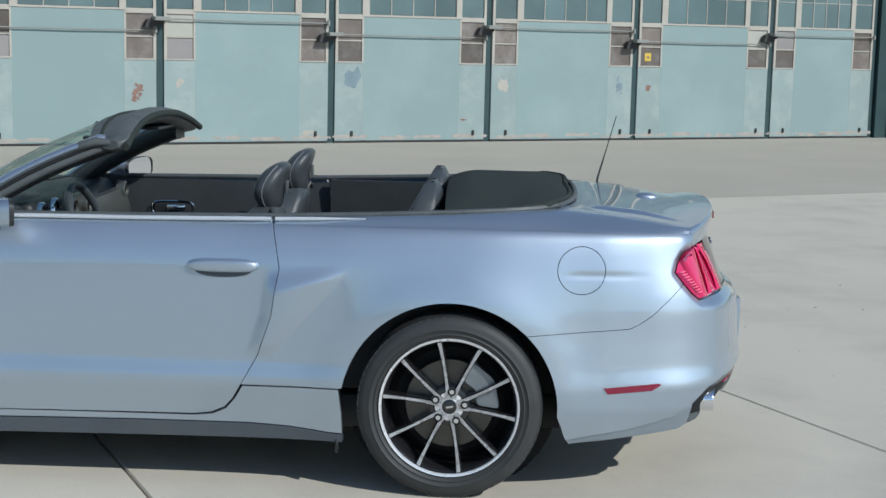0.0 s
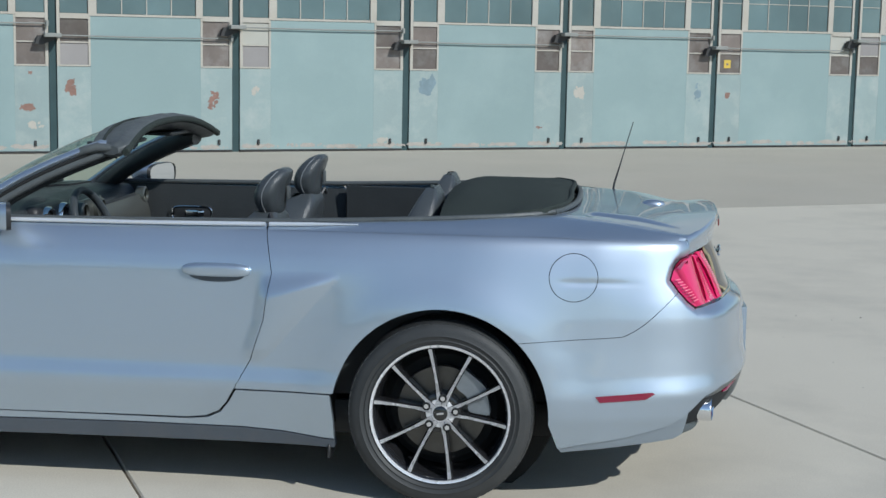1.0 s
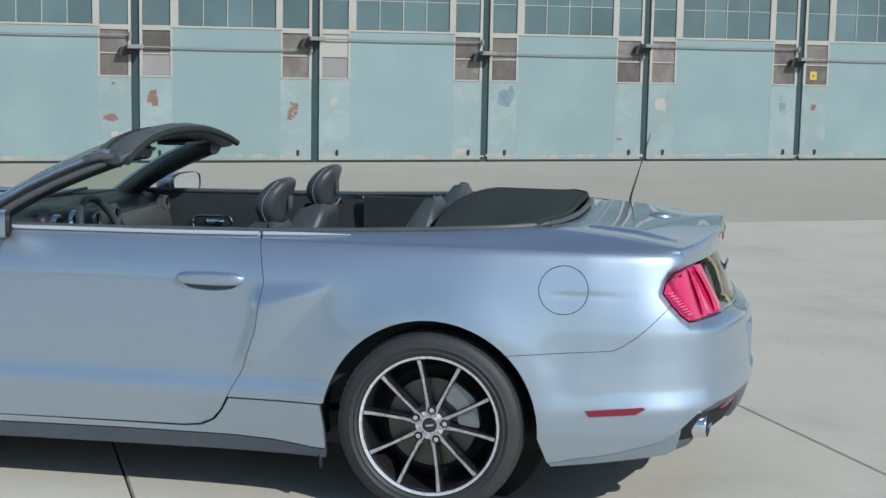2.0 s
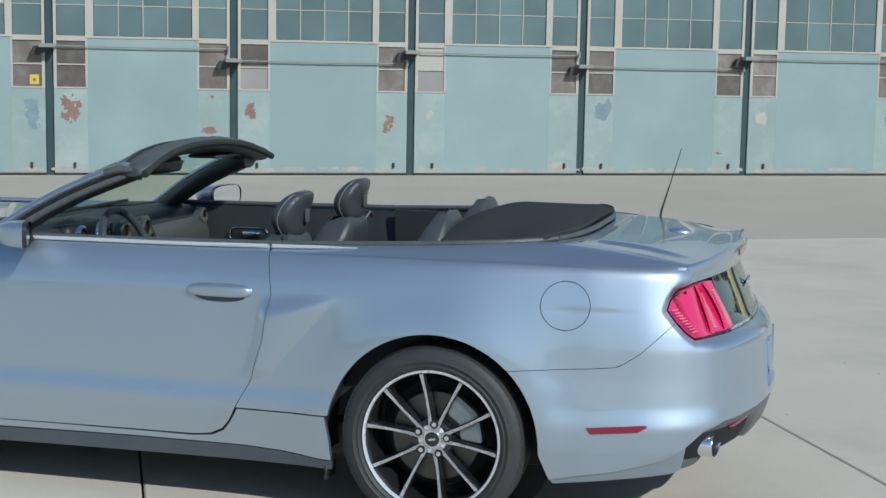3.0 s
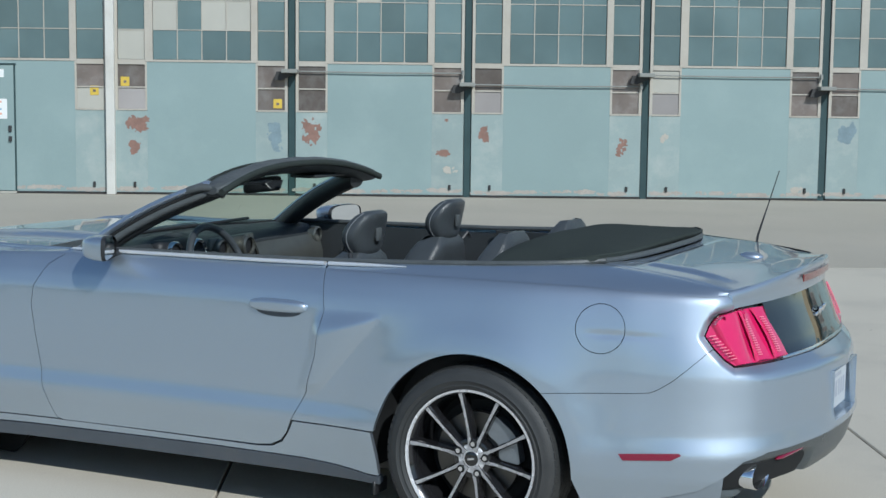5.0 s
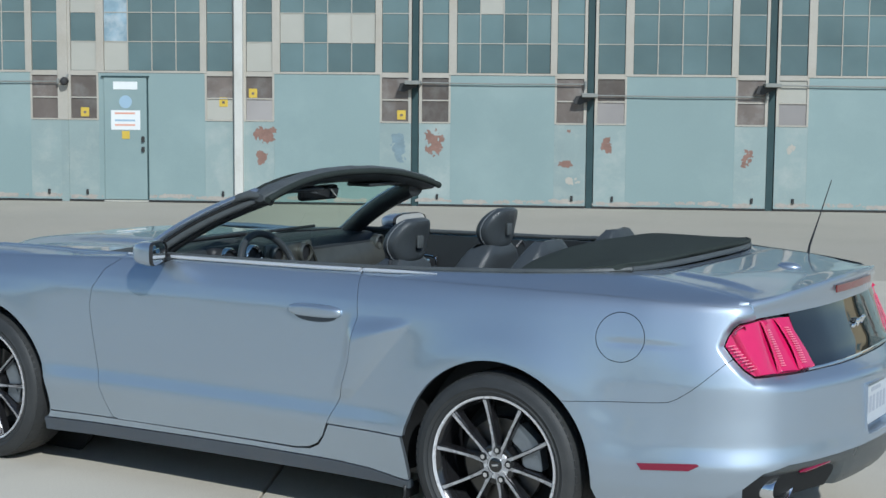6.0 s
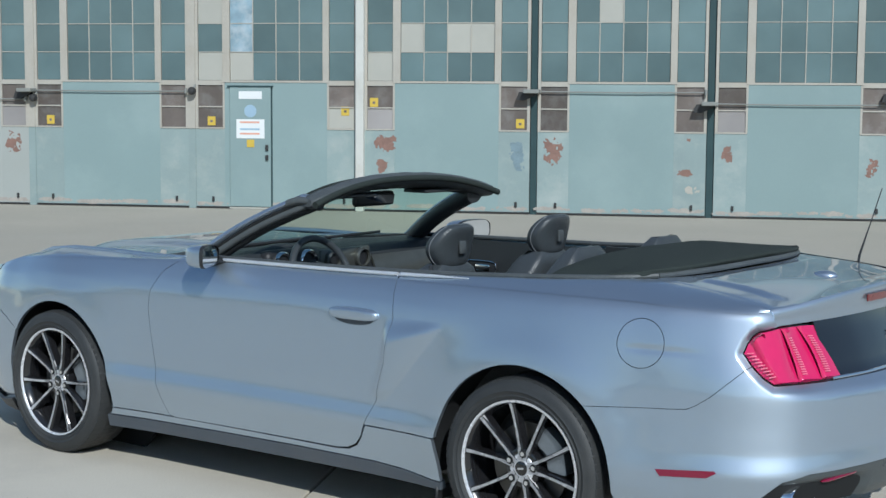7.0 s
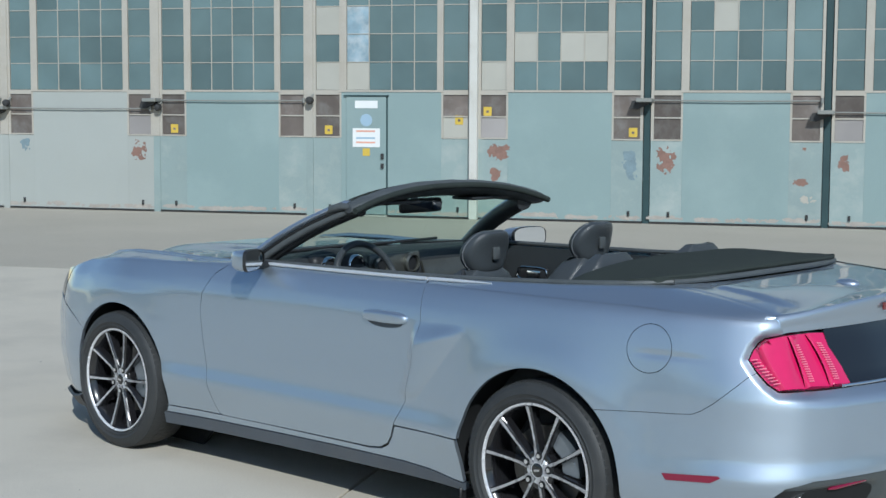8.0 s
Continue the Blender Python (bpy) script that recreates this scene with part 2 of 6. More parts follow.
def tube(points, radius, seg=10, bm=None, closed=False, flat=1.0):
    """A tube along points; radius may be a list; flat squeezes it along its second axis."""
    bm = bm or bmesh.new()
    pts = [Vector(p) for p in points]
    rings = []
    for i, p in enumerate(pts):
        a = pts[i - 1] if (i > 0 or closed) else p
        b = pts[(i + 1) % len(pts)] if (i < len(pts) - 1 or closed) else p
        d = (b - a).normalized()
        side = d.cross(Vector((0, 0, 1)))
        if side.length < 1e-4:
            side = Vector((0, 1, 0))
        side.normalize()
        up = side.cross(d)
        r = radius[i] if isinstance(radius, (list, tuple)) else radius
        rings.append([bm.verts.new(p + side * math.cos(t) * r + up * math.sin(t) * r * flat) for t in (2 * math.pi * k / seg for k in range(seg))])
    n = len(rings)
    for i in range(n if closed else n - 1):
        for k in range(seg):
            bm.faces.new((rings[i][k], rings[i][(k + 1) % seg], rings[(i + 1) % n][(k + 1) % seg], rings[(i + 1) % n][k]))
    if not closed:
        bm.faces.new(rings[0])
        bm.faces.new(rings[-1][::-1])
    return bm


def grid(fn, nu, nv, bm=None, closed_u=False, thick=0.0):
    """A sheet of fn(a, b), a and b from 0 to 1; with thickness along its normals if given."""
    bm = bm or bmesh.new()
    rows = [[bm.verts.new(fn(i / nu, j / nv)) for j in range(nv + 1)] for i in range(nu if closed_u else nu + 1)]
    fs = []
    for i in range(nu):
        a, b = rows[i], rows[(i + 1) % len(rows)]
        for j in range(nv):
            fs.append(bm.faces.new((a[j], b[j], b[j + 1], a[j + 1])))
    if thick:
        bmesh.ops.recalc_face_normals(bm, faces=bm.faces)
        bmesh.ops.solidify(bm, geom=fs, thickness=thick)
    return bm


def revolve(profile, seg=64, bm=None, closed=False):
    """Turns a profile of (radius, y) round the y axis."""
    bm = bm or bmesh.new()
    n = len(profile)
    rings = [[bm.verts.new((r * math.cos(a), y, r * math.sin(a))) for r, y in profile] for a in (2 * math.pi * k / seg for k in range(seg))]
    for k in range(seg):
        a, b = rings[k], rings[(k + 1) % seg]
        for i in range(n if closed else n - 1):
            bm.faces.new((a[i], a[(i + 1) % n], b[(i + 1) % n], b[i]))
    return bm


def rounded(points, offset=0.02, seg=3):
    """Rounds the corners of a closed 2D outline."""
    out = []
    n = len(points)
    for i in range(n):
        p, a, b = Vector(points[i]), Vector(points[i - 1]), Vector(points[(i + 1) % n])
        da, db = (a - p), (b - p)
        ra, rb = min(offset, da.length * 0.45), min(offset, db.length * 0.45)
        pa, pb = p + da.normalized() * ra, p + db.normalized() * rb
        for k in range(seg + 1):
            t = k / seg
            out.append(tuple(pa * (1 - t) ** 2 + p * 2 * t * (1 - t) + pb * t * t))
    return out


def prism(outline, depth, m=None, bevel=0.0, bm=None):
    """A plate from a 2D outline (x, z), from y = 0 to y = depth."""
    bm = bm or bmesh.new()
    a = [bm.verts.new((x, 0, z)) for x, z in outline]
    b = [bm.verts.new((x, depth, z)) for x, z in outline]
    n = len(outline)
    bm.faces.new(a)
    bm.faces.new(b[::-1])
    for i in range(n):
        bm.faces.new((a[i], b[i], b[(i + 1) % n], a[(i + 1) % n]))
    if bevel:
        es = [e for e in bm.edges if (e.verts[0] in a and e.verts[1] in a) or (e.verts[0] in b and e.verts[1] in b)]
        bmesh.ops.bevel(bm, geom=es, offset=bevel, segments=2, affect="EDGES", profile=0.5)
    if m:
        bmesh.ops.transform(bm, matrix=m, verts=a + b if not bevel else bm.verts)
    return bm


def thing(name, label, category, group="", kind="", at=(0, 0, 0)):
    e = new(name)
    e.location = at
    e.empty_display_size = 0.2
    bpy.context.view_layer.update()
    return tagged(e, label, category, group, kind)


# ---- ground: concrete slabs, the apron along the hangar, the field beyond ----
WALL = Matrix.Translation((-5.06, 15.95, 0)) @ Matrix.Rotation(radians(27.8), 4, "Z")
BOXES = {}


def bar(name, x0, x1, y0, y1, z0, z1, mat, parent, label="", bevel=0.0):
    """A box in its parent's own space; alike boxes share one mesh."""
    key = (round(x1 - x0, 3), round(y1 - y0, 3), round(z1 - z0, 3), mat.name, bevel)
    if key not in BOXES:
        hx, hy, hz = (x1 - x0) / 2, (y1 - y0) / 2, (z1 - z0) / 2
        bm = box(-hx, hx, -hy, hy, -hz, hz, bevel, 1)
        me = bpy.data.meshes.new(name)
        bm.to_mesh(me)
        bm.free()
        me.materials.append(mat)
        BOXES[key] = me
    ob = new(name, BOXES[key])
    ob.parent = parent
    ob.location = ((x0 + x1) / 2, (y0 + y1) / 2, (z0 + z1) / 2)
    if label:
        ob["label"] = label
    return ob


ground = part("ground", grid(lambda a, b: ((a - 0.5) * 3000, (b - 0.5) * 3000, -0.03), 6, 6), M_FIELD)
tagged(ground, "flat pale concrete airfield reaching the horizon", "ground", kind="structure")

APRON_EDGE = 8.55
apron = part("apron", box(-60, 60, -APRON_EDGE + 0.006, 0.6, -0.25, 0.0, 0.004, 1), M_APRON)
apron.matrix_world = WALL
tagged(apron, "weathered darker grey concrete strip along the hangar doors", "pavement", kind="structure")

pavement = thing("pavement", "sunlit pale concrete slabs with narrow dark joints", "pavement", kind="structure")
pavement.matrix_world = WALL
bar("joint_filler", -61, 61, -63.5, -APRON_EDGE - 0.002, -0.2, -0.022, M_SHUT, pavement, "dark joint filler")

# ---- the hangar ----
GAP = 0.06


def leaf(g0, g1, sheet_mat, rail_z=None, fill=(), brown=(0, 0, 0, 0), left_open=True, broken=()):
    """A sliding steel door leaf between two gaps: sheets, small lower panes, a glazed upper part, a push rail."""
    lf = thing("hangar_door_leaf", "faded teal steel sliding hangar door leaf with upper glazing" if sheet_mat is M_TEAL else "pale grey steel sliding hangar door leaf with upper glazing", "hangar door", "hangar door leaves")
    lf.matrix_world = WALL @ Matrix.Translation((g0, 0, 0))
    w = g1 - g0
    a, b = GAP, w - GAP
    n0, n1, n2 = a + 0.045, a + 0.45, a + 0.57
    m2, m1, m0 = b - 0.55, b - 0.45, b - 0.045
    # steel sheets: full width below, the wide middle above
    bar("steel_sheet", a, n1 + 0.030, 0, 0.05, 0.035, 1.265, M_STRIP if sheet_mat is M_TEAL else M_PALE, lf, bevel=0.0012)
    bar("steel_sheet", n1 + 0.0302, m1 - 0.0302, 0, 0.05, 0.035, 1.995, sheet_mat, lf, bevel=0.0012)
    bar("steel_sheet", m1 - 0.030, b, 0, 0.05, 0.035, 1.265, M_STRIP if sheet_mat is M_TEAL else M_PALE, lf, bevel=0.0012)
    # dark bar painted for the shaded gap under the leaf
    bar("bottom_rail", a, b, -0.008, 0.05, 0.012, 0.034, M_DARKMETAL, lf)
    for x in (a + 0.27, b - 0.22):
        bar("latch", x, x + 0.035, -0.03, -0.001, 0.11, 0.19, M_DARKMETAL, lf, "small dark floor latch", 0.005)
    # cream stiles, mullions and rails
    bar("stile", a, n0 - 0.001, -0.006, 0.05, 1.267, 5.0, M_CREAM, lf)
    bar("stile", m0 + 0.001, b, -0.006, 0.05, 1.267, 5.0, M_CREAM, lf)
    bar("mullion", n1, n2, -0.012, 0.05, 1.998, 5.0, M_CREAM, lf)
    bar("mullion", m2, m1, -0.012, 0.05, 1.998, 5.0, M_CREAM, lf)
    for x0, x1 in ((n0, n1), (m1, m0)):
        bar("sill_bar", x0, x1, -0.010, 0.05, 1.267, 1.29, M_CREAM, lf)
        bar("cross_bar", x0, x1, -0.006, 0.05, 1.605, 1.625, M_CREAM, lf)
        bar("head_bar", x0, x1, -0.010, 0.05, 1.955, 2.03, M_CREAM, lf)
        bar("side_bar", x1 if x0 == n0 else x0 - 0.03, x1 + 0.03 if x0 == n0 else x0, -0.004, 0.05, 1.27, 1.996, M_CREAM, lf)
    bar("head_bar", n2, m2, -0.010, 0.05, 1.998, 2.03, M_CREAM, lf)
    k = 0
    for x0, x1 in ((n0, n1), (m1, m0)):
        for z0, z1 in ((1.29, 1.605), (1.625, 1.955)):
            bar("pane", x0 + 0.001, x1 - 0.001, 0.012, 0.03, z0 + 0.001, z1 - 0.001, (M_BROWN, M_BROWNLT, M_PANEFILL)[brown[k]], lf, "dull brown lower pane")
            k += 1
    # glazing
    rows = [2.03, 2.475, 2.92, 3.365, 3.81, 4.255, 4.70, 5.0]
    cols = [(n0, n1)] + [(n2 + (m2 - n2) * i / 4, n2 + (m2 - n2) * (i + 1) / 4) for i in range(4)] + [(m1, m0)]
    for c, (x0, x1) in enumerate(cols):
        for r in range(len(rows) - 1):
            bar("pane", x0 + 0.006, x1 - 0.006, 0.014, 0.03, rows[r] + 0.005, rows[r + 1] - 0.005, M_PANEFILL if (c, r) in fill else M_BROKEN if (c, r) in broken else M_PANE, lf)
        if 1 <= c <= 3:
            bar("glazing_bar", x1 - 0.007, x1 + 0.007, 0.002, 0.045, 2.03, 5.0, M_CREAM, lf)
    for x0, x1 in ((n0, n1), (n2, m2), (m1, m0)):
        for z in rows[1:-1]:
            bar("glazing_bar", x0, x1, 0.004, 0.044, z - 0.006, z + 0.006, M_CREAM, lf)
    if rail_z:
        arm = bar("rail_bracket", -0.14, 0.10, -0.26, -0.012, rail_z - 0.03, rail_z + 0.03, M_PIPE, lf, "bolted rail bracket", 0.008)
        # dark plate drawn as the shadow the bracket casts to its lower left
        shadow_plate = part("bracket_shadow", prism([(-0.16, 0.0), (0.09, 0.02), (0.09, -0.05), (-0.10, -0.13), (-0.20, -0.12)], -0.10), M_DARKMETAL, None, "dark plate standing in for the bracket's cast shadow", False)
        shadow_plate.parent = lf
        shadow_plate.location = (-0.06, -0.02, rail_z - 0.01)
        rail = part("push_rail", tube([(0.10, -0.045, rail_z), (w * 0.5, -0.047, rail_z - 0.010), (w - 0.07, -0.045, rail_z - 0.004)], 0.010, 8), M_PIPE, None, "thin galvanised push rail")
        rail.parent = lf
        knob = part("rail_end", cyl((w - 0.08, -0.06, rail_z - 0.04), (w - 0.08, -0.06, rail_z + 0.04), 0.024, seg=10), M_PIPE)
        knob.parent = lf
        bar("rail_stay", w - 0.10, w - 0.06, -0.06, -0.001, rail_z - 0.015, rail_z + 0.015, M_PIPE, lf)
    if not left_open:
        bar("post", -GAP + 0.001, a - 0.001, -0.018, 0.05, 1.268, 5.0, M_CREAM, lf, "cream painted steel post")
        bar("post_foot", -GAP + 0.001, a - 0.001, -0.006, 0.05, 0.0, 1.267, M_STRIP if sheet_mat is M_TEAL else M_PALE, lf, "painted lower part of the post")
    return lf


GAPS = [-19.2, -16.39, -13.54, -10.82, -8.07, -5.36, -2.70, 0.0, 2.74, 5.51, 8.36, 11.25, 13.65]
LEAVES = [
    leaf(GAPS[0], GAPS[1], M_PALE, 1.87, left_open=False),
    leaf(GAPS[1], GAPS[2], M_PALE, 1.72, brown=(0, 0, 1, 0), left_open=False),
    leaf(GAPS[2], GAPS[3], M_TEAL, 1.86, left_open=False),
    leaf(GAPS[3], GAPS[4], M_TEAL, None, fill=((0, 0), (0, 2), (1, 0)), brown=(0, 0, 2, 0), left_open=False, broken=((1, 1), (1, 2))),
    leaf(GAPS[4], GAPS[5], M_TEAL, None, fill=((0, 0), (1, 1), (3, 1), (4, 1)), brown=(1, 0, 0, 0)),
    leaf(GAPS[5], GAPS[6], M_TEAL, 1.88, fill=((2, 2),), brown=(0, 0, 0, 0)),
    leaf(GAPS[6], GAPS[7], M_TEAL, 1.71, brown=(1, 0, 0, 0)),
    leaf(GAPS[7], GAPS[8], M_TEAL, 1.88, brown=(1, 2, 0, 0)),
    leaf(GAPS[8], GAPS[9], M_TEAL, 1.71, brown=(0, 0, 0, 0)),
    leaf(GAPS[9], GAPS[10], M_TEAL, 1.88, brown=(0, 0, 0, 0)),
    leaf(GAPS[10], GAPS[11], M_TEAL, 1.71, brown=(0, 0, 0, 2)),
    leaf(GAPS[11], GAPS[12], M_TEAL, 1.88, brown=(0, 1, 0, 0)),
]

wall_north = thing("wall_north", "hangar wall behind and above the sliding doors", "wall", kind="structure")
wall_north.matrix_world = WALL
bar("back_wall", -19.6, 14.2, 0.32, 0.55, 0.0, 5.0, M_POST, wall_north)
bar("header", -19.6, 14.2, -0.12, 0.55, 5.002, 6.2, M_TEAL, wall_north)
bar("upper_wall", -19.6, 14.2, 0.0, 0.55, 6.202, 9.0, M_PALE, wall_north)
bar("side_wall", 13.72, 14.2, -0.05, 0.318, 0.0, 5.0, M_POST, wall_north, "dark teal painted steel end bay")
bar("white_post", -8.135, -8.005, -0.10, 0.05, 0.0, 4.998, M_WHITE, wall_north, "tall white painted steel post", 0.008)
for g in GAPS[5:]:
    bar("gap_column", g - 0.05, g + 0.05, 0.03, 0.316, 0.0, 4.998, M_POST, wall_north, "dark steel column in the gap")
roof = part("roof", box(-20, 14.2, -0.4, 30, 9.002, 9.3, 0.02, 1), M_PALE)
roof.matrix_world = WALL
tagged(roof, "flat pale hangar roof", "roof", kind="structure")
hangar_body = part("hangar_body", box(-19.6, 14.2, 0.56, 29.5, 0, 8.99, 0.02, 1), M_PALE)
hangar_body.matrix_world = WALL
tagged(hangar_body, "large pale hangar hall behind its doors", "hangar", kind="structure")


# peeled paint on the narrow strips: rust-red and blue-grey primer showing
def chip(s, z, w, h, mat, parent_leaf, seed, bits=5):
    """A ragged patch: small cells kept where a noise field, strongest in the middle, is high enough."""
    cell = 0.012
    nx, nz = max(3, int(w / cell)), max(2, int(h / cell))
    g = GAPS[parent_leaf]
    bm = bmesh.new()
    grid_v = {}

    def corner(i, j):
        if (i, j) not in grid_v:
            jog = noise.noise(Vector((i * 0.7, j * 0.7, seed))) * cell * 0.35
            grid_v[(i, j)] = bm.verts.new((s - g - w / 2 + i * w / nx + jog, -0.0016, z - h / 2 + j * h / nz - jog))
        return grid_v[(i, j)]

    for i in range(nx):
        for j in range(nz):
            px, pz = (i + 0.5) / nx * 2 - 1, (j + 0.5) / nz * 2 - 1
            x, y = (i + 0.5) * cell, (j + 0.5) * cell
            q = 0.62 * noise.noise(Vector((x * 9, y * 9, seed * 3.7))) + 0.38 * noise.noise(Vector((x * 27, y * 27, seed * 1.3)))
            if q + 0.42 - 0.55 * (abs(px) ** 3 + abs(pz) ** 3) - 0.25 * (px * px + pz * pz) > 0.12:
                bm.faces.new((corner(i, j), corner(i + 1, j), corner(i + 1, j + 1), corner(i, j + 1)))
    if not bm.faces:
        bm.free()
        return None
    bmesh.ops.recalc_face_normals(bm, faces=bm.faces)
    bmesh.ops.solidify(bm, geom=bm.faces[:], thickness=0.0008)
    ob = part("peeled_patch", bm, mat, None, "bare rusty patch of peeled paint" if mat is M_RUST else "patch of old primer under worn paint", False)
    tagged(ob, kind="stuff")
    ob.parent = LEAVES[parent_leaf]
    return ob


CHIPS = [(-5.06, 0.98, 0.36, 0.50, M_RUST, 5, 1, 9), (-5.62, 0.90, 0.30, 0.62, M_BLUECHIP, 4, 2, 8), (-3.07, 0.68, 0.24, 0.16, M_RUST, 5, 3, 5),
         (-3.02, 1.17, 0.08, 0.06, M_RUST, 5, 31, 2), (-2.45, 0.96, 0.18, 0.36, M_RUST, 6, 4, 6), (-7.66, 1.06, 0.40, 0.32, M_RUST, 4, 5, 7),
         (-7.72, 0.72, 0.22, 0.24, M_RUST, 4, 51, 3), (-13.86, 1.02, 0.34, 0.40, M_RUST, 1, 6, 8), (-16.02, 1.10, 0.26, 0.28, M_BLUECHIP, 1, 7, 7),
         (-0.36, 0.80, 0.24, 0.34, M_RUST, 6, 8, 7), (3.10, 1.02, 0.32, 0.40, M_BLUECHIP, 8, 9, 6), (0.30, 0.92, 0.16, 0.20, M_CREAM, 7, 10, 5),
         (5.80, 0.95, 0.25, 0.30, M_CREAM, 9, 11, 5), (8.65, 0.92, 0.16, 0.14, M_RUST, 10, 12, 4), (8.05, 0.95, 0.16, 0.40, M_BLUECHIP, 9, 13, 4),
         (-2.95, 0.42, 0.36, 0.14, M_CREAM, 5, 14, 5), (2.35, 0.16, 0.3, 0.12, M_CREAM, 7, 15, 5), (5.10, 0.36, 0.24, 0.04, M_RUST, 8, 16, 3)]
for c in CHIPS:
    chip(*c)
# scuffed paint along the foot of the leaves
for i in range(1, 12):
    mid, wd = (GAPS[i] + GAPS[i + 1]) / 2, GAPS[i + 1] - GAPS[i]
    for k in range(4):
        chip(GAPS[i] + 0.35 + (wd - 0.7) * k / 3, 0.075 + 0.012 * ((i + k) % 3), 0.85, 0.085, M_SCUFF, i, 60 + 7 * i + k, 6)


def sticker(s, z, w, h, mat, group="yellow stickers", name="sticker", label="small yellow warning sticker on the pane"):
    ob = part(name, prism(rounded([(-w / 2, -h / 2), (w / 2, -h / 2), (w / 2, h / 2), (-w / 2, h / 2)], 0.01), -0.004), mat, None, "", False)
    ob.matrix_world = WALL @ Matrix.Translation((s, 0.010, z))
    tagged(ob, label, "sticker", group)
    mark = part("printed_mark", box(-w * 0.16, w * 0.16, -0.0055, -0.0042, -h * 0.16, h * 0.10), M_BROWN, None, "", False)
    mark.parent = ob
    return ob


for s, z in ((8.62, 1.44), (-5.57, 1.39), (-7.86, 1.70), (-8.32, 1.56), (-10.50, 1.39), (-13.22, 1.39)):
    sticker(s, z, 0.13, 0.14, M_YELLOW)

# the small door in the leaf
wicket = thing("door_1", "closed teal steel wicket door with notices, set in the hangar door", "door", kind="structure")
wicket.matrix_world = WALL
bar("door_panel", -10.19, -9.52, -0.022, -0.001, 0.04, 1.925, M_TEAL, wicket, bevel=0.004)
bar("door_head", -10.23, -9.48, -0.035, -0.001, 1.928, 1.95, M_POST, wicket)
bar("door_edge", -9.517, -9.495, -0.012, -0.001, 0.04, 1.925, M_POST, wicket)
bar("threshold", -10.2, -9.5, -0.03, -0.001, 0.004, 0.030, M_PANEFILL, wicket, "worn yellowish threshold strip")
bar("lock", -9.60, -9.555, -0.06, -0.023, 0.93, 1.02, M_DARKMETAL, wicket, "dark lock plate", 0.006)
bar("lock", -9.60, -9.555, -0.06, -0.023, 0.78, 0.86, M_DARKMETAL, wicket, "dark lock plate", 0.006)
for s0, s1, z0, z1, mat, lab in ((-10.04, -9.66, 1.74, 1.86, M_SIGNWHITE, "white name plate without readable words"), (-10.08, -9.62, 1.12, 1.42, M_SIGNWHITE, "white notice with orange borders"), (-9.91, -9.79, 0.98, 1.10, M_YELLOW, "yellow warning sticker")):
    bar("notice", s0, s1, -0.027, -0.0225, z0, z1, mat, wicket, lab)
disc = part("round_sign", cyl((-9.85, -0.0225, 1.55), (-9.85, -0.027, 1.55), 0.10, seg=24), M_SIGNBLUE, None, "faded blue round sign", False)
disc.parent = wicket
for z in (1.18, 1.25, 1.36):
    bar("printed_line", -10.02, -9.70, -0.029, -0.0272, z, z + 0.028, M_SIGNORANGE if z > 1.3 or z < 1.2 else M_SIGNBLUE, wicket)


def wall_lamp(s, z):
    lp = thing("wall_lamp", "small dark round flood lamp on the hangar post", "lamp", "hangar post lamps")
    lp.matrix_world = WALL @ Matrix.Translation((s, -0.05, z))
    for nm, bm, mat in (("lamp_head", revolve([(0.001, -0.13), (0.045, -0.12), (0.065, -0.08), (0.06, -0.03), (0.04, 0.0), (0.001, 0.01)], 20), M_DARKMETAL), ("lamp_arm", cyl((0, -0.02, 0.02), (0.02, 0.05, 0.10), 0.018, seg=8), M_PIPE)):
        ob = part(nm, bm, mat)
        ob.parent = lp


for s, z in ((-16.30, 1.80), (-13.46, 1.74), (-10.78, 1.86)):
    wall_lamp(s, z)


# beige corner block at the end of the hangar, mirrored in the car's tail
tower = thing("corner_block", "plain beige stucco corner block of the hangar", "building", kind="structure")
tower.matrix_world = WALL
bar("block_wall", 14.22, 15.9, -0.6, 8.0, 0.0, 9.6, M_STUCCO, tower, bevel=0.02)
bar("block_cornice", 14.22, 16.05, -0.75, 8.1, 9.602, 9.95, M_STUCCO, tower, bevel=0.03)
for z in (3.2, 6.2):
    bar("block_window", 14.6, 15.5, -0.62, -0.598, z, z + 1.5, M_PANE, tower)

# far belt of trees round the airfield, mirrored in the paint and the mirrors
rt = random.Random(11)
leaf_v, leaf_f, bark = [], [], bmesh.new()
for k in range(150):
    az = radians(-165 + 230 * k / 149 + rt.uniform(-0.6, 0.6))
    dist = rt.uniform(120, 170)
    cx, cy = dist * math.cos(az), dist * math.sin(az)
    hgt = rt.uniform(7, 13)
    wid = hgt * rt.uniform(0.32, 0.5)
    cyl((cx, cy, -0.03), (cx, cy, hgt * 0.55), 0.35, 0.12, 6, bark)
    for _ in range(170):
        th, ph = rt.uniform(0, 2 * math.pi), math.acos(rt.uniform(-0.9, 1))
        q = rt.uniform(0.45, 1.05)
        p = Vector((cx + wid * q * math.sin(ph) * math.cos(th), cy + wid * q * math.sin(ph) * math.sin(th), hgt * 0.60 + hgt * 0.40 * q * math.cos(ph)))
        e1 = Vector((rt.gauss(0, 1), rt.gauss(0, 1), rt.gauss(0, 1))).normalized() * rt.uniform(0.4, 0.9)
        e2 = e1.cross(Vector((rt.gauss(0, 1), rt.gauss(0, 1), rt.gauss(0, 1)))).normalized() * rt.uniform(0.4, 0.8)
        i = len(leaf_v)
        leaf_v += [tuple(p - e1), tuple(p + e2), tuple(p + e1), tuple(p - e2)]
        leaf_f.append((i, i + 1, i + 2, i + 3))
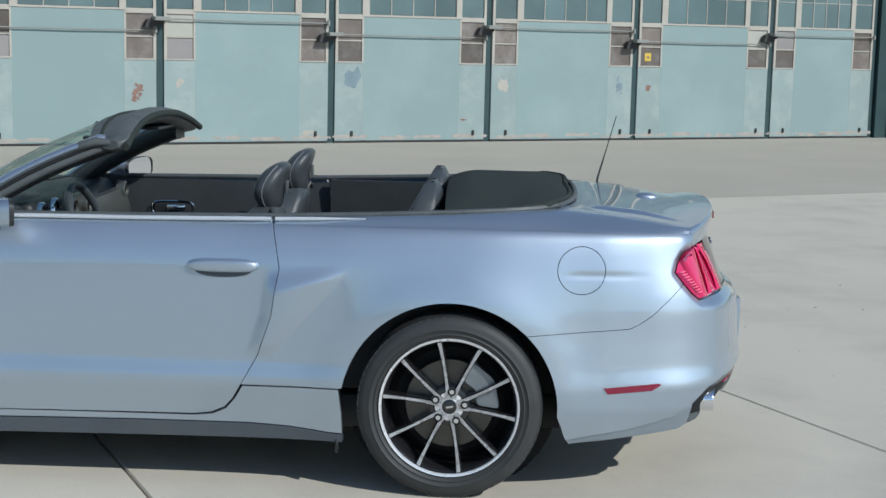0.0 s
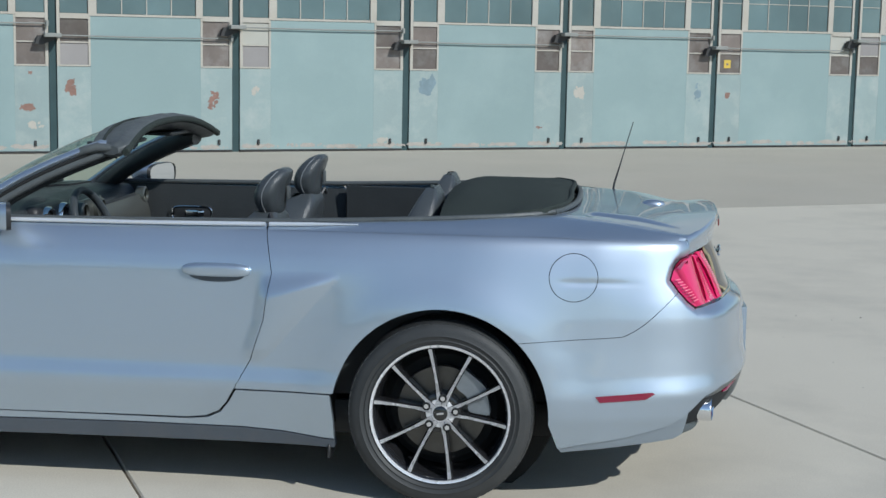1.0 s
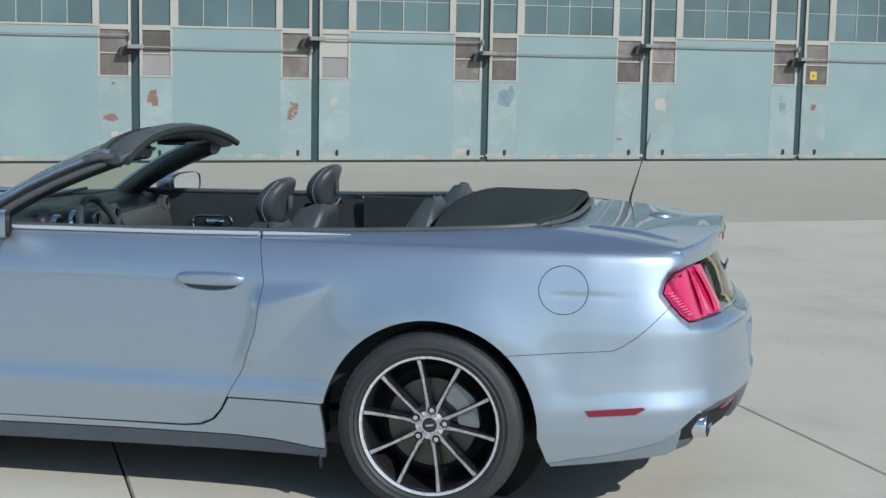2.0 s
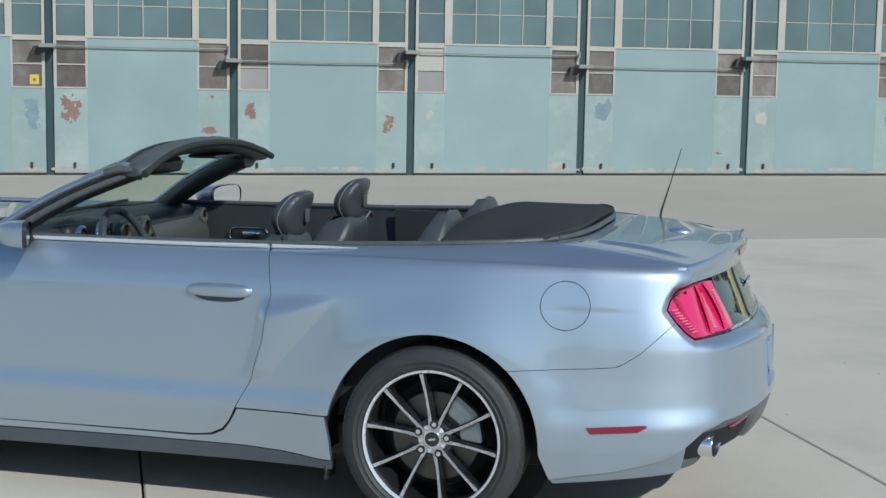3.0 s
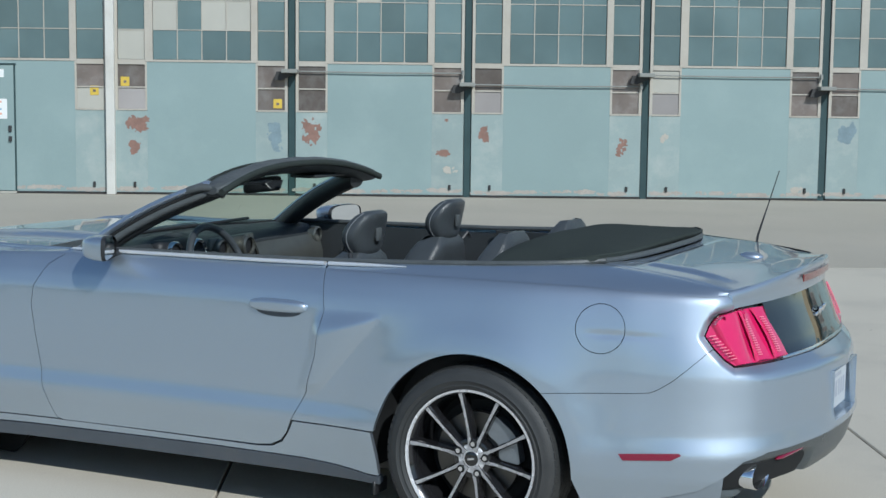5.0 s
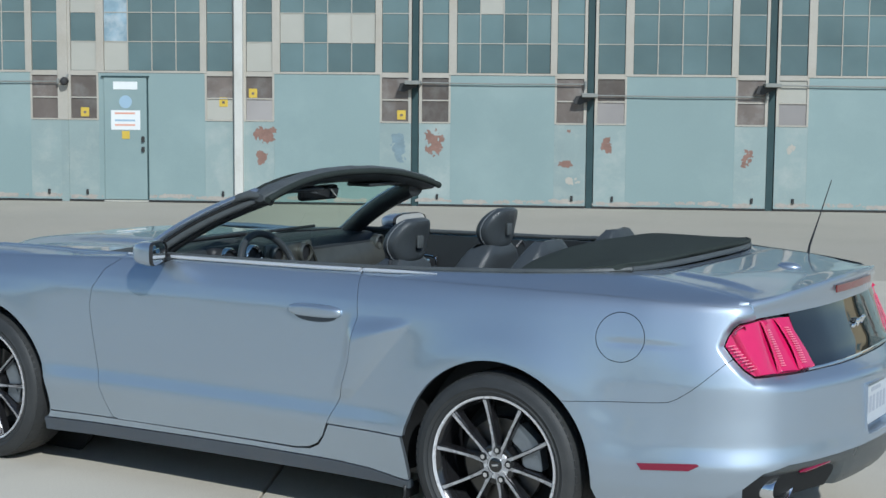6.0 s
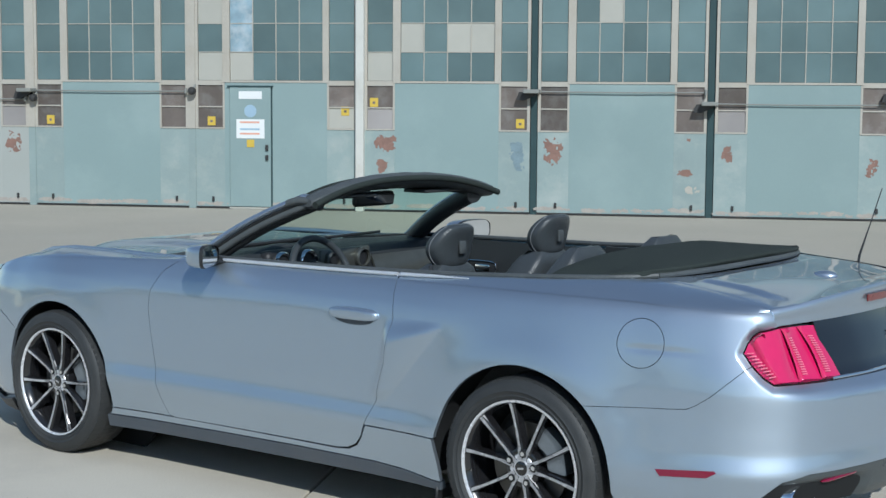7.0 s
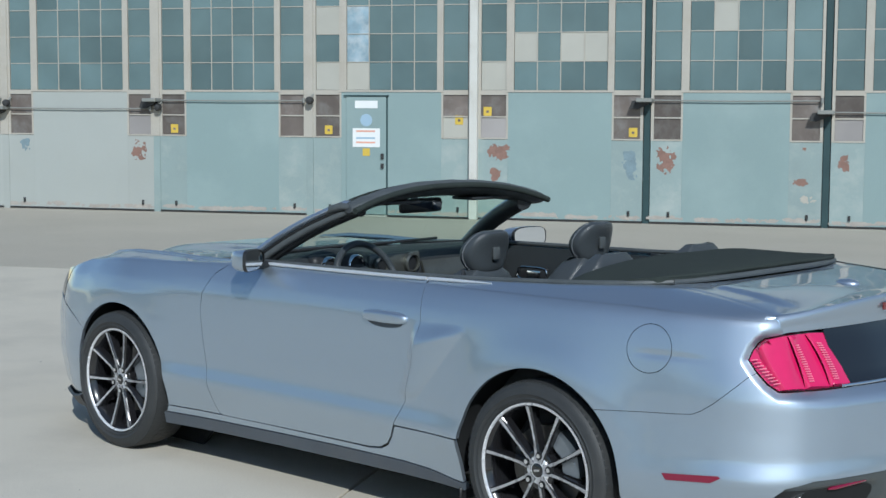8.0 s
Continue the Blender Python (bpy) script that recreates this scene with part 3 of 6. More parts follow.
tm = bpy.data.meshes.new("far_trees")
tm.from_pydata(leaf_v, [], leaf_f)
woods = tagged(part("far_trees", tm, M_LEAF, None, "", False), "distant belt of green trees round the airfield", "trees", kind="stuff")
part("trunks", bark, M_BARK, woods, "", False)


# ---- the car: body surface ----
def smooth_table(keys, lo, hi, sigma, n=1200):
    """A smooth function through (at, value...) keys: straight pieces softened over sigma."""
    xs = np.linspace(lo - 5 * sigma, hi + 5 * sigma, n)
    k = np.array(keys, float)
    step = xs[1] - xs[0]
    r = max(1, int(4 * sigma / step))
    g = np.exp(-0.5 * (np.arange(-r, r + 1) * step / sigma) ** 2)
    g /= g.sum()
    cols = []
    for c in range(1, k.shape[1]):
        y = np.interp(xs, k[:, 0], k[:, c])
        first, last = (k[1, c] - k[0, c]) / (k[1, 0] - k[0, 0]), (k[-1, c] - k[-2, c]) / (k[-1, 0] - k[-2, 0])
        y = np.where(xs < k[0, 0], k[0, c] + first * (xs - k[0, 0]), np.where(xs > k[-1, 0], k[-1, c] + last * (xs - k[-1, 0]), y))
        cols.append(np.convolve(np.pad(y, r, mode="edge"), g, "valid"))
    return xs, np.array(cols)


def step01(a, lo, hi):
    t = np.clip((a - lo) / (hi - lo), 0, 1)
    return t * t * (3 - 2 * t)


# the plan line of the left flank, front middle to rear middle
PLAN = [(-3.80, 0.05), (-3.795, -0.02), (-3.775, -0.27), (-3.71, -0.54), (-3.53, -0.753), (-3.27, -0.870), (-3.0, -0.916), (-2.72, -0.936), (-2.4, -0.922),
        (-2.1, -0.896), (-1.6, -0.882), (-1.2, -0.879), (-0.8, -0.881), (-0.55, -0.890), (-0.35, -0.908), (-0.15, -0.926), (0.0, -0.934), (0.2, -0.936),
        (0.38, -0.929), (0.57, -0.912), (0.78, -0.868), (0.90, -0.815), (1.00, -0.725), (1.065, -0.58), (1.112, -0.42), (1.145, -0.28), (1.162, -0.13), (1.168, -0.02), (1.168, 0.05)]
_p = np.array(PLAN)
_len = np.concatenate([[0], np.cumsum(np.hypot(*np.diff(_p, axis=0).T))])
_len += -1.2 - np.interp(-1.2, _p[:, 0], _len)
PU, PXY = smooth_table(np.column_stack([_len, _p]), _len[0], _len[-1], 0.045, 3000)
U_END = float(np.interp(0.0, PXY[1][1500:], PU[1500:]))
U_START = float(PU[:1000][np.argmin(np.abs(PXY[1][:1000]))])


def u_of_y(y):
    """The place along the plan line, at the tail, where the flank has this y."""
    half = PU > 0.6
    return float(np.interp(y, PXY[1][half], PU[half]))


# how far the skin stands off the plan line, by height, at stations along the car
STATIONS = [
    (-4.3, [(0.15, -0.14), (0.22, -0.06), (0.40, 0.0), (0.58, 0.0), (0.72, -0.02), (0.82, -0.08), (0.90, -0.20), (1.0, -0.40)]),
    (-3.3, [(0.15, -0.08), (0.22, -0.03), (0.40, 0.0), (0.62, 0.0), (0.76, -0.02), (0.84, -0.05), (0.90, -0.10), (1.0, -0.20)]),
    (-2.72, [(0.15, -0.03), (0.25, -0.01), (0.45, 0.0), (0.66, 0.0), (0.80, -0.012), (0.87, -0.030), (0.93, -0.07), (0.97, -0.11), (1.02, -0.18)]),
    (-2.1, [(0.15, -0.04), (0.25, -0.015), (0.33, 0.010), (0.40, 0.034), (0.425, 0.036), (0.49, 0.018), (0.56, 0.019), (0.66, 0.018), (0.74, 0.015), (0.80, 0.0115), (0.835, 0.0085), (0.850, 0.006), (0.90, -0.008), (0.95, -0.034), (0.99, -0.064), (1.02, -0.11)]),
    (-1.2, [(0.15, -0.04), (0.25, -0.015), (0.33, 0.008), (0.40, 0.032), (0.425, 0.034), (0.49, 0.016), (0.56, 0.017), (0.66, 0.016), (0.74, 0.014), (0.80, 0.0115), (0.835, 0.0090), (0.850, 0.0075), (0.90, -0.004), (0.95, -0.026), (0.99, -0.052), (1.02, -0.10)]),
    (-0.66, [(0.15, -0.04), (0.25, -0.015), (0.33, 0.008), (0.40, 0.030), (0.425, 0.032), (0.49, 0.016), (0.56, 0.017), (0.66, 0.016), (0.74, 0.013), (0.80, 0.0105), (0.835, 0.0080), (0.850, 0.0070), (0.90, -0.005), (0.95, -0.027), (0.99, -0.054), (1.02, -0.10)]),
    (0.05, [(0.15, 0.0), (0.30, 0.010), (0.45, 0.014), (0.56, 0.013), (0.66, 0.006), (0.73, -0.003), (0.80, -0.016), (0.86, -0.030), (0.92, -0.045), (0.965, -0.060), (0.99, -0.076), (1.005, -0.098), (1.03, -0.15)]),
    (0.55, [(0.15, -0.07), (0.24, -0.035), (0.34, -0.008), (0.42, -0.003), (0.49, -0.013), (0.60, -0.025), (0.70, -0.033), (0.78, -0.043), (0.86, -0.055), (0.92, -0.067), (0.965, -0.080), (0.99, -0.094), (1.005, -0.122), (1.03, -0.18)]),
    (0.90, [(0.15, -0.12), (0.24, -0.055), (0.34, -0.012), (0.43, 0.006), (0.50, -0.012), (0.60, -0.018), (0.70, -0.020), (0.76, -0.030), (0.82, -0.046), (0.87, -0.060), (0.92, -0.072), (0.965, -0.082), (0.985, -0.092), (1.0, -0.120), (1.03, -0.16)]),
    (1.22, [(0.15, -0.16), (0.24, -0.09), (0.34, -0.02), (0.44, 0.010), (0.51, -0.006), (0.60, -0.010), (0.69, -0.016), (0.715, -0.026), (0.745, -0.068), (0.80, -0.090), (0.92, -0.140), (0.97, -0.155), (1.03, -0.16)]),
    (2.0, [(0.15, -0.16), (0.24, -0.09), (0.34, -0.02), (0.44, 0.008), (0.53, 0.000), (0.62, -0.004), (0.69, -0.016), (0.715, -0.032), (0.745, -0.092), (0.80, -0.110), (0.92, -0.158), (0.97, -0.170), (1.03, -0.17)]),
]
ZS = None
_tables = []
for _u, _keys in STATIONS:
    ZS, _d = smooth_table(_keys, 0.1, 1.06, 0.011, 900)
    _tables.append(_d[0])
_tables = np.array(_tables)
_su = np.array([s[0] for s in STATIONS])


LAMP = [(0.867, 0.846), (0.882, 0.877), (0.905, 0.902), (0.932, 0.916), (1.02, 0.927), (1.26, 0.924), (1.290, 0.863), (1.308, 0.801), (1.326, 0.748), (1.155, 0.742), (0.988, 0.743), (0.945, 0.768), (0.902, 0.806)]


def lamp_distance(u, z):
    """Distance from the tail lamp's outline, nothing inside it."""
    p = np.stack([np.ravel(u), np.ravel(z)], -1)
    best = np.full(len(p), 9.0)
    within = np.zeros(len(p), bool)
    for k in range(len(LAMP)):
        a, b = np.array(LAMP[k - 1]), np.array(LAMP[k])
        t = np.clip(((p - a) @ (b - a)) / ((b - a) @ (b - a)), 0, 1)
        best = np.minimum(best, np.linalg.norm(p - a - t[:, None] * (b - a), axis=1))
        if a[1] != b[1]:
            within ^= ((a[1] > p[:, 1]) != (b[1] > p[:, 1])) & (p[:, 0] < (b[0] - a[0]) * (p[:, 1] - a[1]) / (b[1] - a[1]) + a[0])
    return np.where(within, 0.0, best).reshape(np.shape(u))


def offset(u, z):
    i = np.clip(np.searchsorted(_su, u) - 1, 0, len(_su) - 2)
    t = np.clip((u - _su[i]) / (_su[i + 1] - _su[i]), 0, 1)
    t = t * t * (3 - 2 * t)
    zi = (z - ZS[0]) / (ZS[1] - ZS[0])
    k = np.clip(zi.astype(int), 0, len(ZS) - 2)
    f = zi - k
    lo = _tables[i, k] * (1 - f) + _tables[i, k + 1] * f
    hi = _tables[i + 1, k] * (1 - f) + _tables[i + 1, k + 1] * f
    d = lo * (1 - t) + hi * t
    # flares round the wheel openings
    for cx, swell in ((0.0, 0.010), (-2.72, 0.007)):
        r = np.hypot(u - cx, z - 0.335)
        d = d + swell * np.exp(-(np.maximum(0, r - 0.41) / 0.10) ** 2) * step01(z, 0.2, 0.4)
    # the raised wedge behind the door: highest at the door gap, falling to a slanting edge
    zz = np.clip((z - 0.50) / 0.33, 0, 1)
    ridge = -0.672 + 0.290 * zz
    gap_u = np.interp(z, [0.40, 0.516, 0.665, 0.838, 0.917], [-0.774, -0.711, -0.660, -0.636, -0.652])
    span = np.maximum(0.03, ridge - gap_u)
    along = np.clip((u - gap_u) / span, 0, 1)
    fade = step01(z, 0.497, 0.56) * (1 - step01(z, 0.812 - 0.080 * (1 - along), 0.853))
    rise = step01(u, gap_u - 0.056, gap_u + 0.008)
    d = d + (0.014 + 0.020 * zz) * np.where(u < gap_u, rise, (1 - along ** 2.2) * rise) * fade
    # the small crease across the fuel flap
    d = d - 0.0030 * np.exp(-((z - 0.838) / 0.012) ** 2) * step01(u, 0.39, 0.50) * (1 - step01(u, 0.56, 0.78))
    # the body rolls inwards round the outer end of the tail lamp
    if np.max(u) > 0.75:
        far = lamp_distance(u, z)
        d = d - 0.018 * (1 - step01(far, -0.004, 0.034)) * (1 - step01(u, 1.08, 1.26))
    return d


def skin(u, z):
    """Points of the left flank."""
    u, z = np.asarray(u, float), np.asarray(z, float)
    x, y = np.interp(u, PU, PXY[0]), np.interp(u, PU, PXY[1])
    e = 0.004
    tx = np.interp(u + e, PU, PXY[0]) - np.interp(u - e, PU, PXY[0])
    ty = np.interp(u + e, PU, PXY[1]) - np.interp(u - e, PU, PXY[1])
    ln = np.hypot(tx, ty)
    nx, ny = ty / ln, -tx / ln
    d = offset(u, z)
    return np.stack([x + nx * d, y + ny * d, z], -1)


def skin_normal(u, z):
    e = 0.003
    a = skin(u + e, z) - skin(u - e, z)
    b = skin(u, z + e) - skin(u, z - e)
    n = np.cross(a, b)
    return n / np.linalg.norm(n, axis=-1, keepdims=True)


def inside(points, poly):
    x, y = points[:, 0], points[:, 1]
    c = np.zeros(len(points), bool)
    p = np.array(poly)
    for i in range(len(p)):
        (x0, y0), (x1, y1) = p[i - 1], p[i]
        if y0 == y1:
            continue
        c ^= ((y0 > y) != (y1 > y)) & (x < (x1 - x0) * (y - y0) / (y1 - y0) + x0)
    return c


def resample(poly, step):
    out = []
    for i in range(len(poly)):
        a, b = np.array(poly[i]), np.array(poly[(i + 1) % len(poly)])
        n = max(1, int(np.ceil(np.hypot(*(b - a)) / step)))
        out += [tuple(a + (b - a) * k / n) for k in range(n)]
    return out


def inset(poly, amount):
    """Draws a closed outline in by a few millimetres, for the shut lines."""
    p = np.array(poly)
    area = 0.5 * np.sum(p[:, 0] * np.roll(p[:, 1], -1) - np.roll(p[:, 0], -1) * p[:, 1])
    a, b = p - np.roll(p, 1, 0), np.roll(p, -1, 0) - p
    na = np.stack([-a[:, 1], a[:, 0]], -1) / (np.linalg.norm(a, axis=1)[:, None] + 1e-9)
    nb = np.stack([-b[:, 1], b[:, 0]], -1) / (np.linalg.norm(b, axis=1)[:, None] + 1e-9)
    n = na + nb
    n /= np.maximum(1.0, np.linalg.norm(n, axis=1))[:, None] * np.maximum(0.5, np.linalg.norm(n, axis=1) / 2)[:, None]
    return [tuple(q) for q in p + n * amount * (1 if area > 0 else -1)]


from mathutils.geometry import delaunay_2d_cdt


def triangulate(outer, holes, du, dz, dense=()):
    loops = [outer] + list(holes)
    pts, edges = [], []
    for lp in loops:
        s = len(pts)
        pts += lp
        edges += [(s + i, s + (i + 1) % len(lp)) for i in range(len(lp))]
    o = np.array(outer)
    gx = np.arange(o[:, 0].min() + du * 0.37, o[:, 0].max(), du)
    gz = np.arange(o[:, 1].min() + dz * 0.41, o[:, 1].max(), dz)
    g = np.stack(np.meshgrid(gx, gz), -1).reshape(-1, 2)
    for x0, x1, z0, z1, st in dense:
        g = g[~((g[:, 0] > x0) & (g[:, 0] < x1) & (g[:, 1] > z0) & (g[:, 1] < z1))]
        g = np.concatenate([g, np.stack(np.meshgrid(np.arange(x0, x1, st), np.arange(z0, z1, st)), -1).reshape(-1, 2)])
    ok = inside(g, outer)
    for h in holes:
        ok &= ~inside(g, h)
    b = np.array(pts)
    g = g[ok]
    if len(g):
        near = np.min(((g[:, None, :] - b[None]) / (du, dz)) ** 2 @ np.ones(2), axis=1)
        g = g[near > 0.10]
    allp = [Vector(p) for p in pts] + [Vector(p) for p in g]
    v, e, f, *_ = delaunay_2d_cdt(allp, edges, [], 0, 1e-6)
    v = np.array([tuple(q) for q in v])
    cen = np.array([v[list(t)].mean(0) for t in f])
    ok = inside(cen, outer)
    for h in holes:
        ok &= ~inside(cen, h)
    tris = [t for t, k in zip(f, ok) if k]
    count = {}
    for t in tris:
        for i in range(len(t)):
            a, b2 = t[i], t[(i + 1) % len(t)]
            count[(a, b2)] = 1
    rim = [(a, b2) for (a, b2) in count if (b2, a) not in count]
    return v, tris, rim


def surface_panel(name, outer, mat, parent, holes=(), surf=skin, norm=skin_normal, gap=0.0015, du=0.022, dz=0.014, lift=0.0, fold=0.016, sides=(1,), label="", dense=()):
    """A body panel cut from a surface along an outline, with its rim folded inwards; sides: 1 left, -1 right."""
    step = 0.014
    outer = inset(resample(outer, step), gap)
    holes = [inset(resample(h, step * 0.7), -gap) for h in holes]
    v, tris, rim = triangulate(outer, holes, du, dz, dense)
    P = surf(v[:, 0], v[:, 1])
    N = norm(v[:, 0], v[:, 1])
    P = P + N * lift
    verts, faces, normals = [], [], []
    for sd in sides:
        base = len(verts)
        flip = np.array([1, sd, 1])
        pp, nn = P * flip, N * flip
        verts += [tuple(q) for q in pp]
        normals += [tuple(q) for q in nn]
        for t in tris:
            faces.append([base + i for i in (t if sd == 1 else t[::-1])])
        lower = {}
        for a, b in rim:
            for i in (a, b):
                if i not in lower:
                    lower[i] = (len(verts), len(verts) + 1)
                    verts += [tuple(pp[i]), tuple(pp[i] - nn[i] * fold)]
                    normals += [tuple(nn[i]), tuple(nn[i])]
            q = [lower[b][0], lower[a][0], lower[a][1], lower[b][1]]
            faces.append(q if sd == 1 else q[::-1])
    me = bpy.data.meshes.new(name)
    me.from_pydata(verts, [], faces)
    me.polygons.foreach_set("use_smooth", [len(f) == 3 for f in faces])
    nl = []
    for f in faces:
        if len(f) == 3:
            nl += [normals[i] for i in f]
        else:
            a, b, c = (Vector(verts[f[i]]) for i in range(3))
            n = (b - a).cross(c - a)
            n = n.normalized() if n.length > 1e-12 else Vector((0, 0, 1))
            nl += [tuple(n)] * 4
    me.normals_split_custom_set(nl)
    me.materials.append(mat)
    ob = new(name, me)
    ob.parent = parent
    if label:
        ob["label"] = label
    return ob


def arc(cx, cz, r, a0, a1, n=24):
    return [(cx + r * math.cos(radians(a0 + (a1 - a0) * k / n)), cz + r * math.sin(radians(a0 + (a1 - a0) * k / n))) for k in range(n + 1)]


car = thing("convertible_car", "silver-blue metallic two-door convertible parked with its black soft top folded", "car")

# shoulder: where the flank meets the upper surfaces, by place along the car
TOPS = smooth_table([(-4.2, 0.80), (-3.6, 0.845), (-3.2, 0.905), (-2.8, 0.942), (-2.3, 0.965), (-2.0, 0.978), (-1.2, 0.990), (-0.66, 0.996), (0.0, 1.002), (0.4, 1.002), (0.7, 0.990), (0.9, 0.984), (1.1, 0.984)], -4.2, 1.1, 0.05)


def top_z(u):
    return float(np.interp(u, TOPS[0], TOPS[1][0]))


def top_line(u0, u1, n):
    return [(u0 + (u1 - u0) * k / n, top_z(u0 + (u1 - u0) * k / n)) for k in range(n + 1)]


DOOR_REAR = [(-0.672, 0.996), (-0.652, 0.917), (-0.636, 0.838), (-0.660, 0.665), (-0.711, 0.516), (-0.774, 0.401), (-0.806, 0.345), (-0.840, 0.308), (-0.890, 0.285), (-0.96, 0.276)]
DOOR_FRONT = [(-1.93, 0.268), (-1.962, 0.278), (-1.985, 0.34), (-2.022, 0.50), (-2.050, 0.64), (-2.072, 0.76), (-2.062, 0.84), (-2.005, 0.93), (-1.93, top_z(-1.93))]
SEAM = [(0.279, 0.6189), (0.33, 0.623), (0.45, 0.631), (0.62, 0.642), (0.667, 0.6465), (0.70, 0.662), (0.747, 0.693), (0.868, 0.790)]
LEAD = (0.898, 0.8035)
ARCH_R = 0.398

for sd in (1, -1):
    # door
    door = surface_panel("door", DOOR_REAR + DOOR_FRONT + top_line(-1.93, -0.672, 40)[1:-1], M_PAINT, car, sides=(sd,), dense=[(-0.80, -0.62, 0.45, 0.86, 0.007)] if sd == 1 else (), label="closed silver-blue door")
    # quarter panel
    quarter = ([(-0.411, 0.402), (-0.774, 0.401)] + DOOR_REAR[:5][::-1] + top_line(-0.66, 0.932, 40) + [(0.955, 0.9835), (0.976, 0.9835), (1.020, 0.940), (1.015, 0.9315), (0.931, 0.9205), (0.902, 0.9055), (0.8785, 0.879), (0.863, 0.846), LEAD]
               + SEAM[::-1] + arc(0, 0.335, ARCH_R, 45.5, 170, 30)[1:])
    flap = [(0.479 + 0.091 * math.cos(2 * math.pi * k / 48), 0.857 + 0.0865 * math.sin(2 * math.pi * k / 48)) for k in range(48)]
    surface_panel("quarter_panel", quarter, M_PAINT, car, holes=[flap] if sd == 1 else (), sides=(sd,), gap=0.0011, dense=[(-0.80, -0.33, 0.45, 0.86, 0.006), (0.36, 0.76, 0.815, 0.865, 0.006), (0.80, 1.02, 0.76, 0.97, 0.007), (-0.45, 0.30, 0.70, 0.88, 0.011)] if sd == 1 else (), label="rear quarter panel with flared wheel arch")
    if sd == 1:
        surface_panel("fuel_flap", flap, M_PAINT, car, gap=0.0016, du=0.009, dz=0.006, label="round fuel filler flap")
    # sill pieces
    sill = [(-2.33, 0.265), (-1.955, 0.268), (-0.96, 0.271), (-0.885, 0.279), (-0.835, 0.303), (-0.80, 0.345), (-0.768, 0.397), (-0.405, 0.399), (-0.398, 0.30), (-0.398, 0.222), (-0.45, 0.223), (-0.60, 0.240), (-0.75, 0.247), (-1.2, 0.246), (-2.35, 0.232)]
    surface_panel("sill_panel", sill, M_PAINT, car, sides=(sd,), gap=0.0013, label="body-coloured sill panel")
    skirt = [(-2.37, 0.228), (-1.2, 0.243), (-0.75, 0.244), (-0.60, 0.237), (-0.45, 0.220), (-0.398, 0.219), (-0.398, 0.188), (-0.8, 0.186), (-2.37, 0.172)]
    surface_panel("side_skirt", skirt, M_SKIRT, car, sides=(sd,), gap=0.001, lift=0.004, fold=0.03, label="dark grey side skirt")
    # front wing
    wing = ([(-2.335, 0.268), (-1.955, 0.271)] + DOOR_FRONT[1:] + top_line(-1.93, -3.20, 30)[1:] + [(-3.365, 0.866), (-3.39, 0.80), (-3.41, 0.68), (-3.27, 0.655), (-3.15, 0.612)] + arc(-2.72, 0.335, ARCH_R, 145, -10, 30))
    surface_panel("front_wing", wing, M_PAINT, car, sides=(sd,), label="front wing with flared wheel arch")
    surface_panel("headlamp", [(-3.40, 0.80), (-3.385, 0.84), (-3.375, 0.862), (-3.50, 0.845), (-3.64, 0.79), (-3.62, 0.73), (-3.42, 0.69)], M_GLOSS, car, sides=(sd,), gap=0.004, label="dark glossy headlamp")
    surface_panel("tail_lamp_bezel", inset(resample(LAMP, 0.02), -0.005), M_GLOSS, car, sides=(sd,), gap=0.0, lift=-0.003, du=0.02, label="thin black tail lamp surround")
    # tail lamp: three upright bars of red lens on a red base
    lamp = surface_panel("tail_lamp", LAMP, M_REDDARK, car, sides=(sd,), gap=0.001, lift=0.001, du=0.012, label="red tail lamp with three upright bars")
    cuts = [((0.867, 0.846), (0.988, 0.743)), ((1.035, 0.9268), (1.115, 0.742)), ((1.160, 0.9252), (1.225, 0.745)), ((1.26, 0.924), (1.326, 0.748))]
    for k in range(3):
        (ta, fa), (tb_, fb_) = cuts[k], cuts[k + 1]
        bow = 0.012
        right_side = [(tb_[0] + (fb_[0] - tb_[0]) * q + bow * math.sin(math.pi * q) * (k < 2), tb_[1] + (fb_[1] - tb_[1]) * q) for q in (0.2, 0.4, 0.6, 0.8)]
        left_side = [(ta[0] + (fa[0] - ta[0]) * q + bow * math.sin(math.pi * q) * (k > 0), ta[1] + (fa[1] - ta[1]) * q) for q in (0.8, 0.6, 0.4, 0.2)]
        pl = [ta] + (LAMP[1:5] if k == 0 else []) + [tb_] + right_side + [fb_, fa] + (left_side if k else [(0.945, 0.768), (0.902, 0.806)])

        def bar_surf(u, z, ta=ta, fa=fa, tb_=tb_, fb_=fb_):
            p, n = skin(u, z), skin_normal(u, z)
            q = np.clip((0.922 - z) / 0.178, 0, 1)
            lo, hi = ta[0] + (fa[0] - ta[0]) * q, tb_[0] + (fb_[0] - tb_[0]) * q
            s = np.clip((u - lo) / (hi - lo), 0, 1)
            return p + n * (0.004 + 0.016 * (1 - 0.8 * s ** 1.4) * np.clip(s / 0.14, 0, 1) ** 0.6)[:, None]

        def bar_norm(u, z, f=bar_surf):
            e = 0.002
            n = np.cross(f(u + e, z) - f(u - e, z), f(u, z + e) - f(u, z - e))
            return n / np.linalg.norm(n, axis=-1, keepdims=True)

        surface_panel("lamp_bar", pl, M_RED, lamp, surf=bar_surf, norm=bar_norm, sides=(sd,), gap=0.0006, du=0.006, dz=0.010, fold=0.018, label="bright red curved lens bar")
